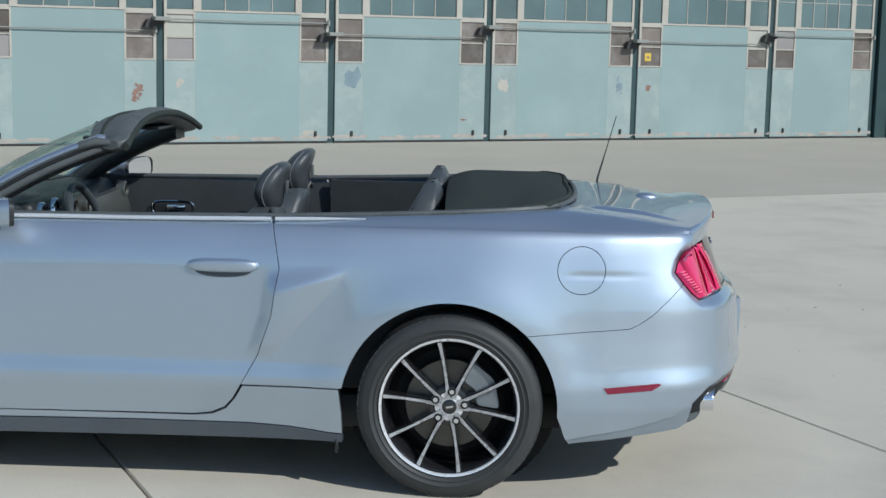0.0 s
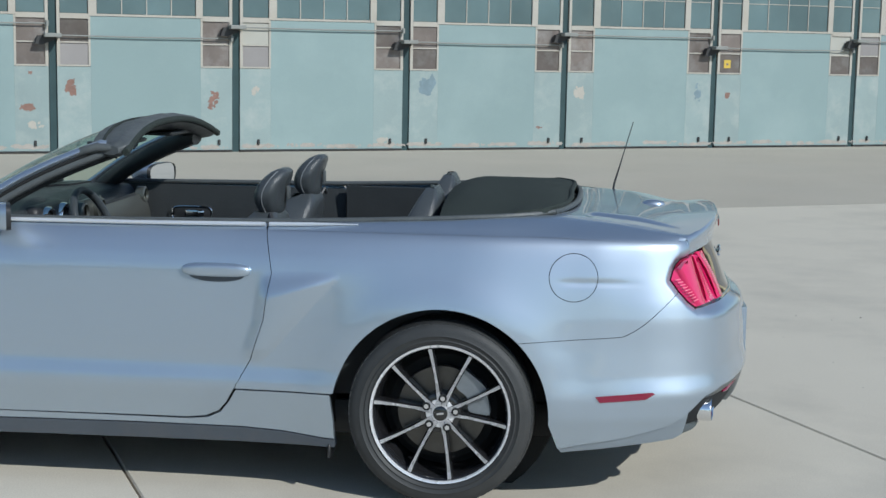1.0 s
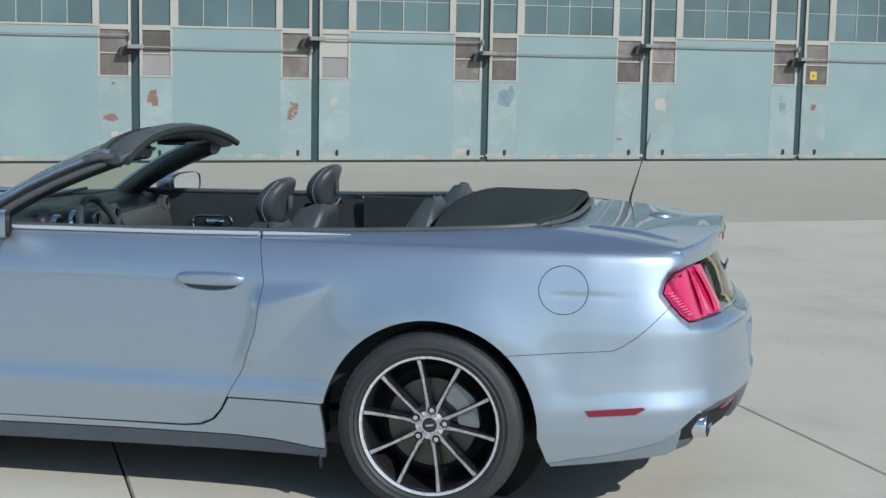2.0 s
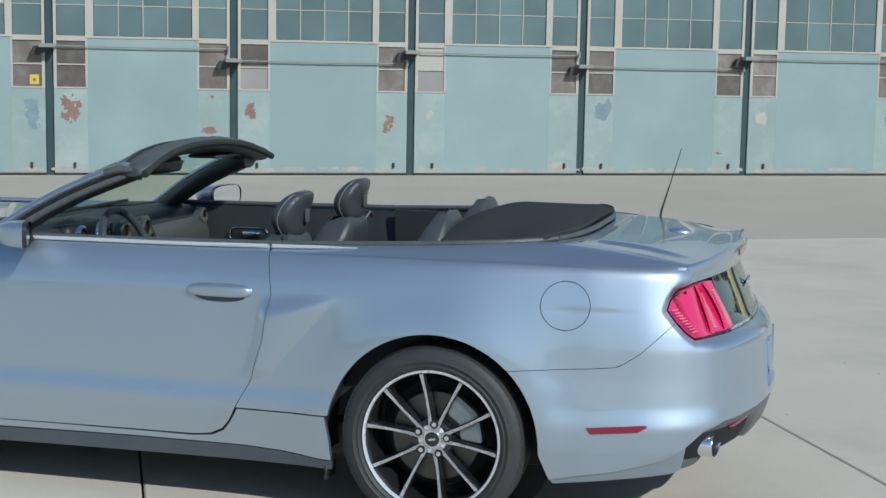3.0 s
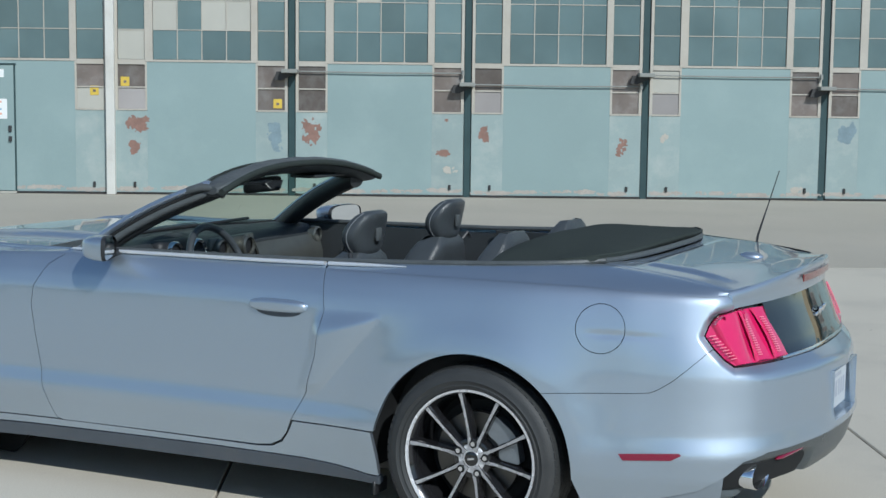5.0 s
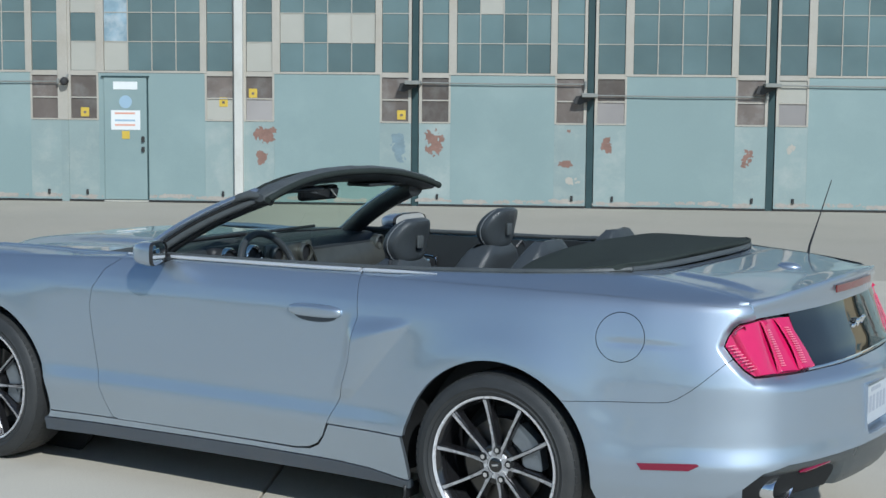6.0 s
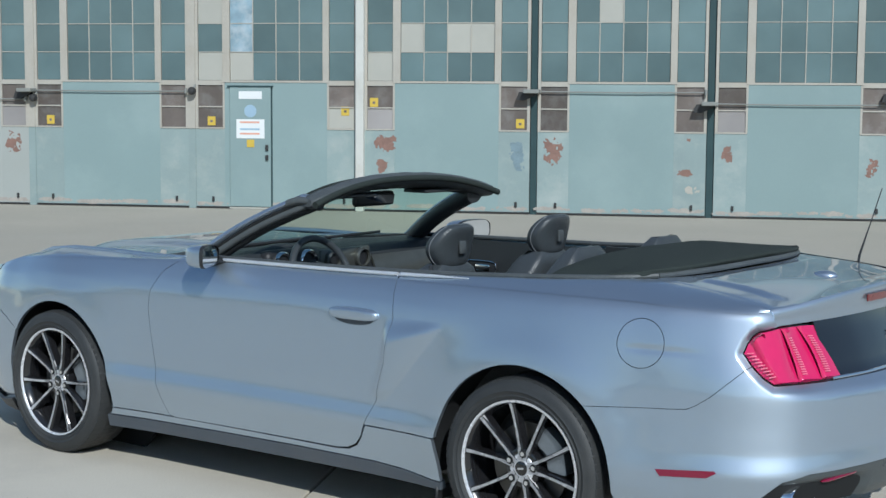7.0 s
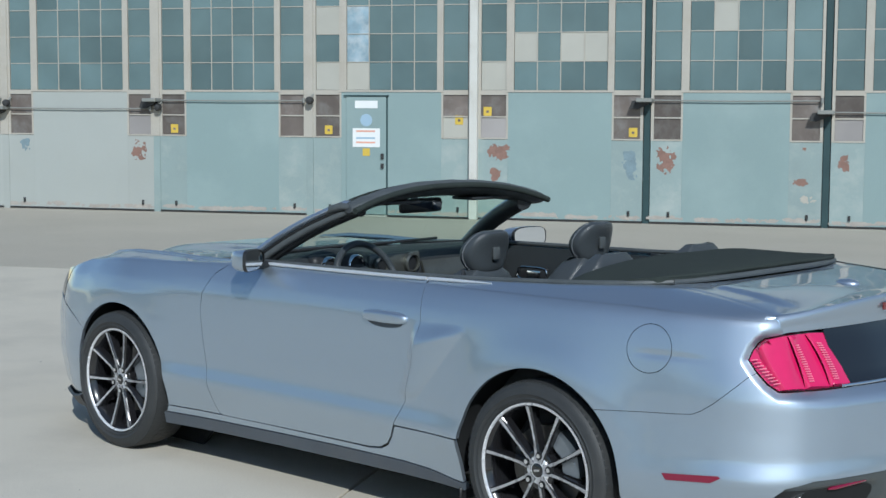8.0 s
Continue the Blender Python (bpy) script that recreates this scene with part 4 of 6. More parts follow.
    # fine ribs beside the folds of the lens
    for k, (ta, fa) in enumerate(cuts[1:3]):
        for q in range(16):
            g = 0.22 + 0.66 * q / 15
            cu, cz = ta[0] + (fa[0] - ta[0]) * g + 0.012 * math.sin(math.pi * g) + 0.017, ta[1] + (fa[1] - ta[1]) * g
            surface_panel("lamp_rib", [(cu, cz), (cu + 0.024, cz - 0.001), (cu + 0.024, cz + 0.003), (cu, cz + 0.004)], M_RIB, lamp, sides=(sd,), gap=0.0, lift=0.0225, du=0.02, dz=0.02, fold=0.006)
    # pale ribs of the reflector at the lamp's outer edge
    for q in range(9):
        cu, cz = 0.878 + 0.082 * q / 8, 0.842 - 0.078 * q / 8
        surface_panel("lamp_rib", [(cu, cz), (cu + 0.026, cz + 0.003), (cu + 0.026, cz + 0.0065), (cu, cz + 0.0035)], M_RIB, lamp, sides=(sd,), gap=0.0, lift=0.0215, du=0.02, dz=0.02, fold=0.006)
    surface_panel("lamp_brow", [(0.90, 0.914), (0.95, 0.928), (1.075, 0.936), (1.075, 0.985), (0.99, 0.990), (0.90, 0.982)], M_PAINT, car, sides=(sd,), gap=0.0, lift=-0.005, label="body-coloured corner above the tail lamp")
    # side marker
    surface_panel("side_marker", [(0.566, 0.430), (0.583, 0.408), (0.750, 0.420), (0.786, 0.440), (0.776, 0.446)], M_MARK, car, sides=(sd,), gap=0.0, lift=0.004, du=0.015, dz=0.008, label="slim red side marker lamp")

# front and rear bumpers run round both sides
EDGE = [(0.53, 0.243), (0.669, 0.264), (0.85, 0.308), (0.939, 0.360), (1.008, 0.415), (1.112, 0.438), (1.386, 0.441), (1.60, 0.445), (U_END, 0.447)]
rear_low = [(0.437, 0.222)] + EDGE
PLATE_IN = [(U_END, 0.472), (u_of_y(-0.185), 0.472), (u_of_y(-0.20), 0.650), (U_END, 0.654)]
rear_out = (arc(0, 0.335, ARCH_R, 45.5, -2, 16) + [(0.412, 0.285), (0.427, 0.245)] + rear_low + PLATE_IN
            + [(U_END, 0.741), (1.34, 0.741), (1.155, 0.738), (0.986, 0.739), (0.942, 0.7645)] + [LEAD] + SEAM[::-1][:-1])
rear_bumper = surface_panel("rear_bumper", rear_out, M_PAINT, car, sides=(1, -1), gap=0.0011, dense=[(0.85, 1.15, 0.68, 0.80, 0.008)], label="silver-blue rear bumper cover")
lip = [(0.44, 0.2215)] + [(u, z - 0.001) for u, z in EDGE[:4]] + [(0.945, 0.268), (0.90, 0.250), (0.70, 0.232), (0.52, 0.214), (0.45, 0.206)]
for sd in (1, -1):
    surface_panel("bumper_lip", lip, M_LIP, car, sides=(sd,), gap=0.0005, lift=-0.005, fold=0.03, label="silver-grey lower lip of the rear bumper")
valance = [(u, z - 0.001) for u, z in EDGE[3:]] + [(U_END, 0.315), (1.45, 0.305), (1.10, 0.295), (1.00, 0.276), (0.946, 0.268)]


def valance_surf(u, z):
    """The valance follows the bumper but is hollowed out round the exhaust tips."""
    hollow = step01(z, 0.275, 0.315) * (1 - step01(z, 0.355, 0.42)) * step01(u, 0.90, 1.0) * (1 - step01(u, 1.34, 1.46))
    return skin(u, z) - skin_normal(u, z) * (0.006 + 0.045 * hollow)[:, None]


def valance_norm(u, z):
    e = 0.003
    n = np.cross(valance_surf(u + e, z) - valance_surf(u - e, z), valance_surf(u, z + e) - valance_surf(u, z - e))
    return n / np.linalg.norm(n, axis=-1, keepdims=True)


surface_panel("rear_valance", valance, M_VALANCE, car, surf=valance_surf, norm=valance_norm, sides=(1, -1), gap=0.0005, du=0.012, dz=0.008, fold=0.03, label="dark grey lower rear valance")
nose = [(-3.052, 0.567), (-3.098, 0.46), (-3.120, 0.335), (-3.105, 0.22), (-3.3, 0.19), (-4.0, 0.17), (U_START, 0.17), (U_START, 0.81), (-4.0, 0.82), (-3.66, 0.825), (-3.64, 0.72), (-3.415, 0.676), (-3.27, 0.651), (-3.15, 0.608)]
surface_panel("front_bumper", nose, M_PAINT, car, sides=(1, -1), gap=0.0005, du=0.04, dz=0.03, label="silver-blue front bumper")
surface_panel("front_splitter", [(-3.13, 0.215), (-3.13, 0.15), (U_START, 0.13), (U_START, 0.20), (-3.3, 0.19)], M_BLACK, car, sides=(1, -1), gap=0.0, lift=0.03, du=0.05, dz=0.03, label="black front splitter")

# dark inner shell behind all shut lines
def shell_fn(sd):
    def fn(a, b):
        u = U_START + 0.03 + (U_END - U_START - 0.06) * a
        lo = 0.30
        for cx in (0.0, -2.72):
            r2 = 0.43 ** 2 - (u - cx) ** 2
            if r2 > 0:
                lo = max(lo, 0.335 + math.sqrt(r2))
        hi = min(top_z(u), 0.955) - 0.02
        z = lo + (hi - lo) * b
        q = skin(np.array([u]), np.array([z]))[0]
        n = skin_normal(np.array([u]), np.array([z]))[0]
        q = q - n * (0.018 + 0.05 * float(step01(np.array(u), 1.40, 1.60)))
        return (q[0], sd * q[1], q[2])
    return fn


for sd in (1, -1):
    part("inner_shell", grid(shell_fn(sd), 150, 12), M_SHUT, car, "dark inner body shell")

# ---- upper surfaces ----
def shoulder(u):
    return skin(np.array([u]), np.array([top_z(u)]))[0]


def strip(pairs, name, mat, hump=1.55, n=80, w=14, sides=(1, -1), label=""):
    """An upper strip from the shoulder line inwards to a second line; pairs: place along the shoulder, inner x, y, z."""
    us, ix = smooth_table(pairs, pairs[0][0], pairs[-1][0], 0.025)

    def fn(a, b, sd):
        u = pairs[0][0] + (pairs[-1][0] - pairs[0][0]) * a
        s = shoulder(u)
        q = [float(np.interp(u, us, ix[c])) for c in range(3)]
        if b == 0:
            s0, n0 = skin(np.array([u]), np.array([top_z(u) - 0.006]))[0], skin_normal(np.array([u]), np.array([top_z(u) - 0.006]))[0]
            s0 = s0 + n0 * 0.0005
            return (s0[0], sd * s0[1], s0[2])
        b = (b - 1 / w) / (1 - 1 / w)
        e = 1 - (1 - b) ** hump
        return (s[0] + (q[0] - s[0]) * b, sd * (s[1] + (q[1] - s[1]) * b), s[2] + (q[2] - s[2]) * e)

    for sd in sides:
        ob = part(name, grid(lambda a, b, sd=sd: fn(a, b, sd), n, w), mat, car, label)
        me = ob.data
        # the first two rows take over the flank's own normals, so that the two sheets flow into each other
        P3 = np.array([fn(i / n, j / w, sd) for i in range(n + 1) for j in range(w + 1)]).reshape(n + 1, w + 1, 3)
        gu, gw = np.gradient(P3, axis=0), np.gradient(P3, axis=1)
        N3 = np.cross(gu, gw)
        N3 /= np.linalg.norm(N3, axis=2, keepdims=True) + 1e-12
        N3 *= np.where(N3[:, :, 2:3] < 0, -1, 1)
        for i in range(n + 1):
            u = pairs[0][0] + (pairs[-1][0] - pairs[0][0]) * i / n
            k = skin_normal(np.array([u]), np.array([top_z(u) - 0.006]))[0] * (1, sd, 1)
            k2 = skin_normal(np.array([u]), np.array([top_z(u)]))[0] * (1, sd, 1)
            N3[i, 0] = k
            m1 = k2 * 0.75 + N3[i, 3] * 0.25
            N3[i, 1] = m1 / np.linalg.norm(m1)
            m2 = k2 * 0.25 + N3[i, 3] * 0.75
            N3[i, 2] = m2 / np.linalg.norm(m2)
        me.polygons.foreach_set("use_smooth", [True] * len(me.polygons))
        if np.dot(np.array(me.polygons[len(me.polygons) // 2].normal), (0, 0, 1)) < 0:
            me.flip_normals()
        me.normals_split_custom_set_from_vertices([tuple(v) for v in N3.reshape(-1, 3)])


strip([(-0.668, -0.668, -0.790, 1.012), (-0.33, -0.33, -0.785, 1.026), (0.0, 0.0, -0.765, 1.040), (0.20, 0.19, -0.735, 1.051), (0.36, 0.33, -0.680, 1.058), (0.47, 0.40, -0.622, 1.058), (0.66, 0.62, -0.652, 1.038), (0.80, 0.78, -0.680, 1.016), (0.930, 0.848, -0.693, 1.003)], "quarter_top", M_PAINT, label="upper quarter panel beside the boot lid")
strip([(-1.945, -1.93, -0.795, 0.992), (-1.2, -1.2, -0.805, 1.003), (-0.676, -0.676, -0.792, 1.011)], "door_top", M_PAINT, label="rounded door top")
strip([(-3.2, -3.10, -0.70, 0.930), (-2.9, -2.88, -0.735, 0.972), (-2.5, -2.5, -0.745, 0.978), (-2.2, -2.2, -0.752, 0.975), (-1.94, -1.95, -0.79, 0.990)], "wing_top", M_PAINT, label="upper front wing")


def corner_patch(sd):
    """The small piece of skin between the quarter's end and the boot lid's corner."""
    a, b = Vector(skin(np.array([0.928]), np.array([top_z(0.928)]))[0]), Vector(skin(np.array([0.978]), np.array([0.9825]))[0])
    c, d = Vector((0.845, -0.694, 1.0025)), Vector((0.876, -0.689, 0.993))

    def fn(p, q):
        v = a.lerp(b, p).lerp(c.lerp(d, p), q) + Vector((0.2, -0.3, 0.9)) * 0.004 * math.sin(math.pi * q)
        return (v.x, sd * v.y, v.z)
    return fn


for sd in (1, -1):
    part("quarter_corner", grid(corner_patch(sd), 8, 8), M_PAINT, car, "body-coloured corner beside the boot lid")


def deck_z(x, y):
    """The boot lid's height: a flat middle that breaks downwards along a soft crease towards its sides and front."""
    f = (x - 0.39) / 0.64
    mid = 1.074 - 0.042 * f + 0.016 * float(step01(np.array(f), 0.78, 1.0))
    side = abs(y) - (0.505 + 0.06 * f)
    front = 0.555 - 0.02 * abs(y) - x
    fall = math.hypot(max(0.0, side + 0.02), max(0.0, front)) if front > 0 and side > -0.02 else max(side + 0.02, front, 0.0)
    near = (0.006 + 0.014 * f) * (abs(y) / 0.70) ** 2.4 + 0.010 * float(step01(np.array(fall), 0.0, 0.05)) + 0.10 * f * max(0.0, fall - 0.02)
    back = float(step01(np.array(f), 0.45, 0.80))
    return mid - near * (1 - back) - 0.047 * (abs(y) / 0.694) ** 1.8 * back


def boot(a, b):
    v = (b - 0.5) * 2
    front = 0.475 - 0.085 * abs(v) ** 3
    rear = 1.026 - 0.154 * abs(v) ** 2.4
    roll = 0.0045 * max(0.0, (abs(v) - 0.955) / 0.045) ** 2
    if a <= 0.8:
        x = front + (rear - front) * a / 0.8
        y = v * (0.614 + 0.080 * a / 0.8)
        return (x, y, deck_z(x, y) - roll)
    t = (a - 0.8) / 0.2
    z = deck_z(rear, v * 0.694)
    low = 0.948 - 0.012 * v * v
    return (rear + 0.012 * math.sin(min(1, t * 1.3) * math.pi * 0.8) - (0.016 - 0.026 * abs(v) ** 3) * t, v * (0.694 - 0.014 * t), z - roll + (low - z) * (0.25 * t + 0.75 * t * t))


boot_lid = part("boot_lid", grid(boot, 60, 90, thick=0.012), M_PAINT, car, "silver-blue boot lid with a raised rear lip")
lip_lamp = part("brake_lamp", grid(lambda a, b: (1.039 - 0.024 * ((a - 0.5) * 0.42 / 0.35) ** 2, (a - 0.5) * 0.42, 1.014 - 0.026 * b), 16, 3, thick=0.006), M_BRAKE, boot_lid, "slim dark red high brake lamp")
puck = part("aerial_puck", grid(lambda a, b: (0.772 + 0.050 * math.sin(b * math.pi / 2) * math.cos(2 * math.pi * a), 0.0 + 0.036 * math.sin(b * math.pi / 2) * math.sin(2 * math.pi * a), deck_z(0.784, 0) - 0.004 + 0.021 * math.cos(b * math.pi / 2)), 24, 8, closed_u=True), M_PAINT, boot_lid, "small body-coloured satellite aerial puck")
mast = part("aerial_mast", tube([(0.605, 0.720, 1.00), (0.612, 0.725, 1.06), (0.648, 0.738, 1.19), (0.690, 0.752, 1.345)], [0.007, 0.0052, 0.0027, 0.0018], 8), M_BLACK, car, "thin black whip aerial")
part("aerial_base", cyl((0.600, 0.718, 0.985), (0.607, 0.722, 1.03), 0.016, 0.009, 14), M_BLACK, mast)

# tail panel between the lamps
def tail(a, b):
    y = (a - 0.5) * 2 * 0.50
    u = u_of_y(-abs(y) if abs(y) > 0.03 else -0.03)
    z = 0.742 + 0.205 * b
    q = skin(np.array([u]), np.array([z]))[0] + skin_normal(np.array([u]), np.array([z]))[0] * 0.001
    return (q[0], y, z)


tail_panel = part("tail_panel", grid(tail, 44, 8, thick=0.02), M_GLOSS, car, "gloss black panel between the tail lamps")
badge_bm = bmesh.new()
for x0, z0, w, h in ((-0.045, 0.835, 0.03, 0.012), (-0.02, 0.845, 0.045, 0.014), (0.018, 0.852, 0.03, 0.012), (-0.035, 0.822, 0.012, 0.02), (0.0, 0.828, 0.012, 0.022), (0.03, 0.838, 0.012, 0.02)):
    box(x0, x0 + w, -0.004, 0.004, z0 - 0.84, z0 + h - 0.84, 0.003, 1, badge_bm)
badge = part("badge", badge_bm, M_CHROME, tail_panel, "small chrome badge")
badge.matrix_basis = Matrix.Translation((1.043, 0.0, 0.845)) @ Matrix.Scale(1.45, 4) @ Matrix.Rotation(radians(90), 4, "Z") @ Matrix.Rotation(radians(20), 4, "X")
part("trim_strip", tube([tail(k / 24, 0.03) for k in range(25)], 0.006, 8), M_CHROME, tail_panel, "thin bright strip under the panel")
# number plate in its recess
tub = box(1.104, 1.156, -0.205, 0.205, 0.466, 0.660)
tub.faces.ensure_lookup_table()
bmesh.ops.delete(tub, geom=[f for f in tub.faces if f.calc_center_median().x > 1.14], context="FACES")
part("plate_recess", tub, M_PAINT, car, "body-coloured hollow behind the number plate", False)
plate = part("number_plate", box(1.120, 1.126, -0.155, 0.155, 0.485, 0.635, 0.002, 1), M_PLATE, car, "white number plate with plain grey bars")
part("plate_edge", box(1.114, 1.1196, -0.158, 0.158, 0.482, 0.638, 0.002, 1), M_CHROME, plate, "thin bright plate edge")
for y0 in (-0.120, -0.078, -0.036, 0.012, 0.054, 0.096):
    part("plate_bar", box(1.1262, 1.1272, y0, y0 + 0.026, 0.528, 0.590), M_PLATEBAR, plate, "", False)
part("plate_bar", box(1.1262, 1.1272, -0.06, 0.06, 0.605, 0.620), M_PLATEBAR, plate, "", False)
# exhaust tips, valance fins and reflectors
for sd in (1, -1):
    ex = Matrix.Translation((0.950, -0.645 * sd, 0.350)) @ Matrix.Rotation(radians(-8 * sd), 4, "Z") @ Matrix.Rotation(radians(90), 4, "Z") @ Matrix.Diagonal((1.75, 1.3, 1.12, 1))
    ring = revolve([(0.044, 0.16), (0.046, -0.035), (0.043, -0.041), (0.039, -0.036), (0.036, 0.0), (0.034, 0.16)], 36)
    bmesh.ops.transform(ring, matrix=ex, verts=ring.verts)
    tip = part("exhaust_tip", ring, M_CHROME, car, "oval chrome exhaust tip")
    bore = revolve([(0.0385, -0.030), (0.0355, 0.0), (0.0335, 0.12), (0.001, 0.13)], 28)
    bmesh.ops.transform(bore, matrix=ex, verts=bore.verts)
    part("exhaust_bore", bore, M_SHUT, tip, "near-black bore of the exhaust tip")
    rf = []
    for k in range(9):
        y = -0.60 + 0.18 * k / 8
        q = skin(np.array([u_of_y(y)]), np.array([0.40]))[0]
        rf.append((q[0] - 0.012, sd * y, 0.402 + 0.016 * k / 8))
    part("reflector", tube(rf, [0.004] + [0.010] * 7 + [0.004], 8, flat=0.8), M_MARK, car, "narrow red rear reflector")
part("valance_channel", box(0.66, 0.90, -0.56, 0.56, 0.285, 0.37, 0.02, 3), M_BLACK, car, "black recess round the exhaust tips")


# bonnet and scuttle
def bonnet(a, b):
    v = (b - 0.5) * 2
    x = -3.60 + 1.47 * a + 0.16 * abs(v) ** 2.5 * (1 - a)
    y = v * (0.66 + 0.085 * min(1, a * 1.6))
    rise = 0.80 + 0.178 * (1 - (1 - min(1, a * 1.05)) ** 2.4)
    dome = 0.045 * float(1 - step01(np.array(abs(v)), 0.42, 0.62)) * float(step01(np.array(a), 0.05, 0.4))
    edge = -0.02 * abs(v) ** 6 * (1 - a)
    return (x, y, rise + dome * (1 - 0.35 * a) + edge)


part("bonnet", grid(bonnet, 44, 64, thick=0.01), M_PAINT, car, "long silver-blue bonnet with a raised centre")
for sd in (1, -1):
    part("wing_ridge", tube([(-3.16, -sd * 0.672, 0.922), (-3.0, -sd * 0.716, 0.956), (-2.8, -sd * 0.737, 0.975), (-2.5, -sd * 0.746, 0.980), (-2.25, -sd * 0.750, 0.978), (-2.08, -sd * 0.765, 0.982), (-1.95, -sd * 0.788, 0.990)], [0.004, 0.009, 0.011, 0.011, 0.010, 0.009, 0.006], 10), M_PAINT, car, "rounded ridge along the wing's inner edge")
part("scuttle", grid(lambda a, b: (-2.14 + 0.16 * a, (b - 0.5) * 1.56, 0.965 + 0.02 * a + 0.012 * math.sin(math.pi * b)), 6, 20, thick=0.02), M_BLACK, car, "black scuttle panel below the windscreen")
for sd in (1, -1):
    part("scuttle_corner", grid(lambda a, b, sd=sd: (-2.15 + 0.23 * a + 0.03 * b, -sd * (0.50 + 0.265 * b), 0.990 + 0.014 * a - 0.004 * b), 8, 8, thick=0.012), M_BLACK, car, "black corner of the scuttle beside the bonnet")
for y in (-0.45, 0.12):
    part("wiper", tube([(-2.08, y, 0.995), (-2.03, y + 0.25, 1.005), (-2.01, y + 0.52, 1.01)], 0.008, 6), M_BLACK, car, "black wiper arm")


# windscreen: a curved pane between base and header
def screen(a, b):
    v = (b - 0.5) * 2
    base = Vector((-2.12 + 0.19 * abs(v) ** 2.2, 0.745 * v, 0.975 + 0.01 * (1 - v * v)))
    head = Vector((-1.46 + 0.075 * abs(v) ** 2.2, 0.595 * v, 1.335 - 0.062 * abs(v) ** 2.2))
    p = base.lerp(head, a)
    p += Vector((-0.012, 0, 0.022)) * math.sin(math.pi * a)
    return p


pane = part("windscreen", grid(screen, 16, 32), M_GLASS, car, "clear green-tinted windscreen")
pane.visible_shadow = False
for sd in (1, -1):
    ps = [Vector(screen(k / 12, 0.5 - 0.5 * sd)) for k in range(13)]
    ps = [ps[0] + (ps[0] - ps[2]) * 0.9] + ps + [ps[-1] + (ps[-1] - ps[-2]) * 0.35 + Vector((0.0, 0.0, -0.010))]
    ou = [p + Vector((0.012, -0.020 * sd, 0.006)) for p in ps]
    inn = [p + Vector((0.046, -0.014 * sd, -0.022)) for p in ps]
    pil = part("windscreen_pillar", tube(ou, [0.046, 0.042] + [0.037 - 0.008 * k / 12 for k in range(13)], 14, flat=0.52), M_PAINT, car, "silver-blue windscreen pillar")
    part("pillar_seal", tube(inn, [0.026, 0.024] + [0.020 - 0.002 * k / 12 for k in range(13)], 12, flat=0.9), M_SEAL, pil, "thick black rubber door seal along the pillar")
    part("pillar_trim", tube([q + Vector((-0.004, 0.040 * sd, -0.010)) for q in inn], [0.042, 0.042, 0.040] + [0.034 if sd == 1 else 0.046] * (len(inn) - 3), 12, flat=0.65 if sd == 1 else 0.9), M_DASH, pil, "dark pillar lining")
    part("pillar_groove", tube([q + Vector((-0.016, -0.010 * sd, 0.012)) for q in inn], 0.010, 8), M_SHUT, pil, "dark groove beside the seal")


# header rail with its rubber and fabric seal
def front_edge(v):
    w = abs(v)
    return Vector((-1.495 + 0.085 * w ** 2.2, v * 0.622, 1.312 - 0.050 * w ** 2.3))


def rear_edge(v):
    w = abs(v)
    return Vector((-1.285 + 0.030 * w ** 2, v * 0.672, 1.348 - 0.092 * w ** 2.4))


def header(a, b):
    v = (a - 0.5) * 2
    ang = 2 * math.pi * b
    f, r = front_edge(v), rear_edge(v)
    c, s = math.cos(ang), math.sin(ang)
    mid, half = (f + r) / 2, (r - f) / 2
    thick = 0.024 if s > 0 else 0.040
    p = mid + half * math.copysign(abs(c) ** 0.7, c) + Vector((0, 0, 1)) * math.copysign(abs(s) ** 0.7, s) * thick
    p += Vector((0, 0, 1)) * (0.0035 * noise.noise(Vector((v * 8, ang * 1.5, 3.1))) + (0.006 * math.exp(-((c - 0.35) / 0.2) ** 2) - 0.007 * math.exp(-((c + 0.15) / 0.12) ** 2)) * (s > 0))
    squeeze = 1.0 if abs(v) < 0.94 else 1 - 0.5 * ((abs(v) - 0.94) / 0.06) ** 2
    return mid + (p - mid) * squeeze


hdr_bm = grid(lambda a, b: header(b, a), 40, 64, closed_u=True)
bmesh.ops.holes_fill(hdr_bm, edges=[e for e in hdr_bm.edges if e.is_boundary])
hdr = part("header_rail", hdr_bm, M_SEAL, car, "black rubber and fabric header rail over the windscreen")
for sd in (1, -1):
    e0 = front_edge(-sd)
    part("header_end", tube([e0 + Vector((0.09, -0.012 * sd, 0.0)), e0 + Vector((0.03, -0.012 * sd, 0.004)), e0 + Vector((-0.03, -0.022 * sd, -0.012)), e0 + Vector((-0.062, -0.030 * sd, -0.030))], [0.016, 0.023, 0.021, 0.014], 14, flat=0.85), M_SEAL, hdr, "folded rubber end of the header seal")
part("header_lip", tube([rear_edge((k / 24 - 0.5) * 2) + Vector((-0.004, 0, -0.006)) for k in range(25)], 0.015, 10), M_FABRIC, hdr, "soft rear lip")
part("header_seam", tube([front_edge((k / 24 - 0.5) * 1.9).lerp(rear_edge((k / 24 - 0.5) * 1.9), 0.30) + Vector((0, 0, 0.022)) for k in range(25)], 0.006, 8), M_FABRIC, hdr, "raised seam")
for y in (-0.30, 0.30):
    part("header_latch", box(-1.40, -1.33, y - 0.035, y + 0.035, 1.285, 1.312, 0.008, 2), M_BLACK, hdr)
for sd in (1, -1):
    part("sun_visor", box(-1.47, -1.33, -sd * 0.18, -sd * 0.52, 1.262, 1.278, 0.006, 2), M_DASH, hdr, "folded dark sun visor")
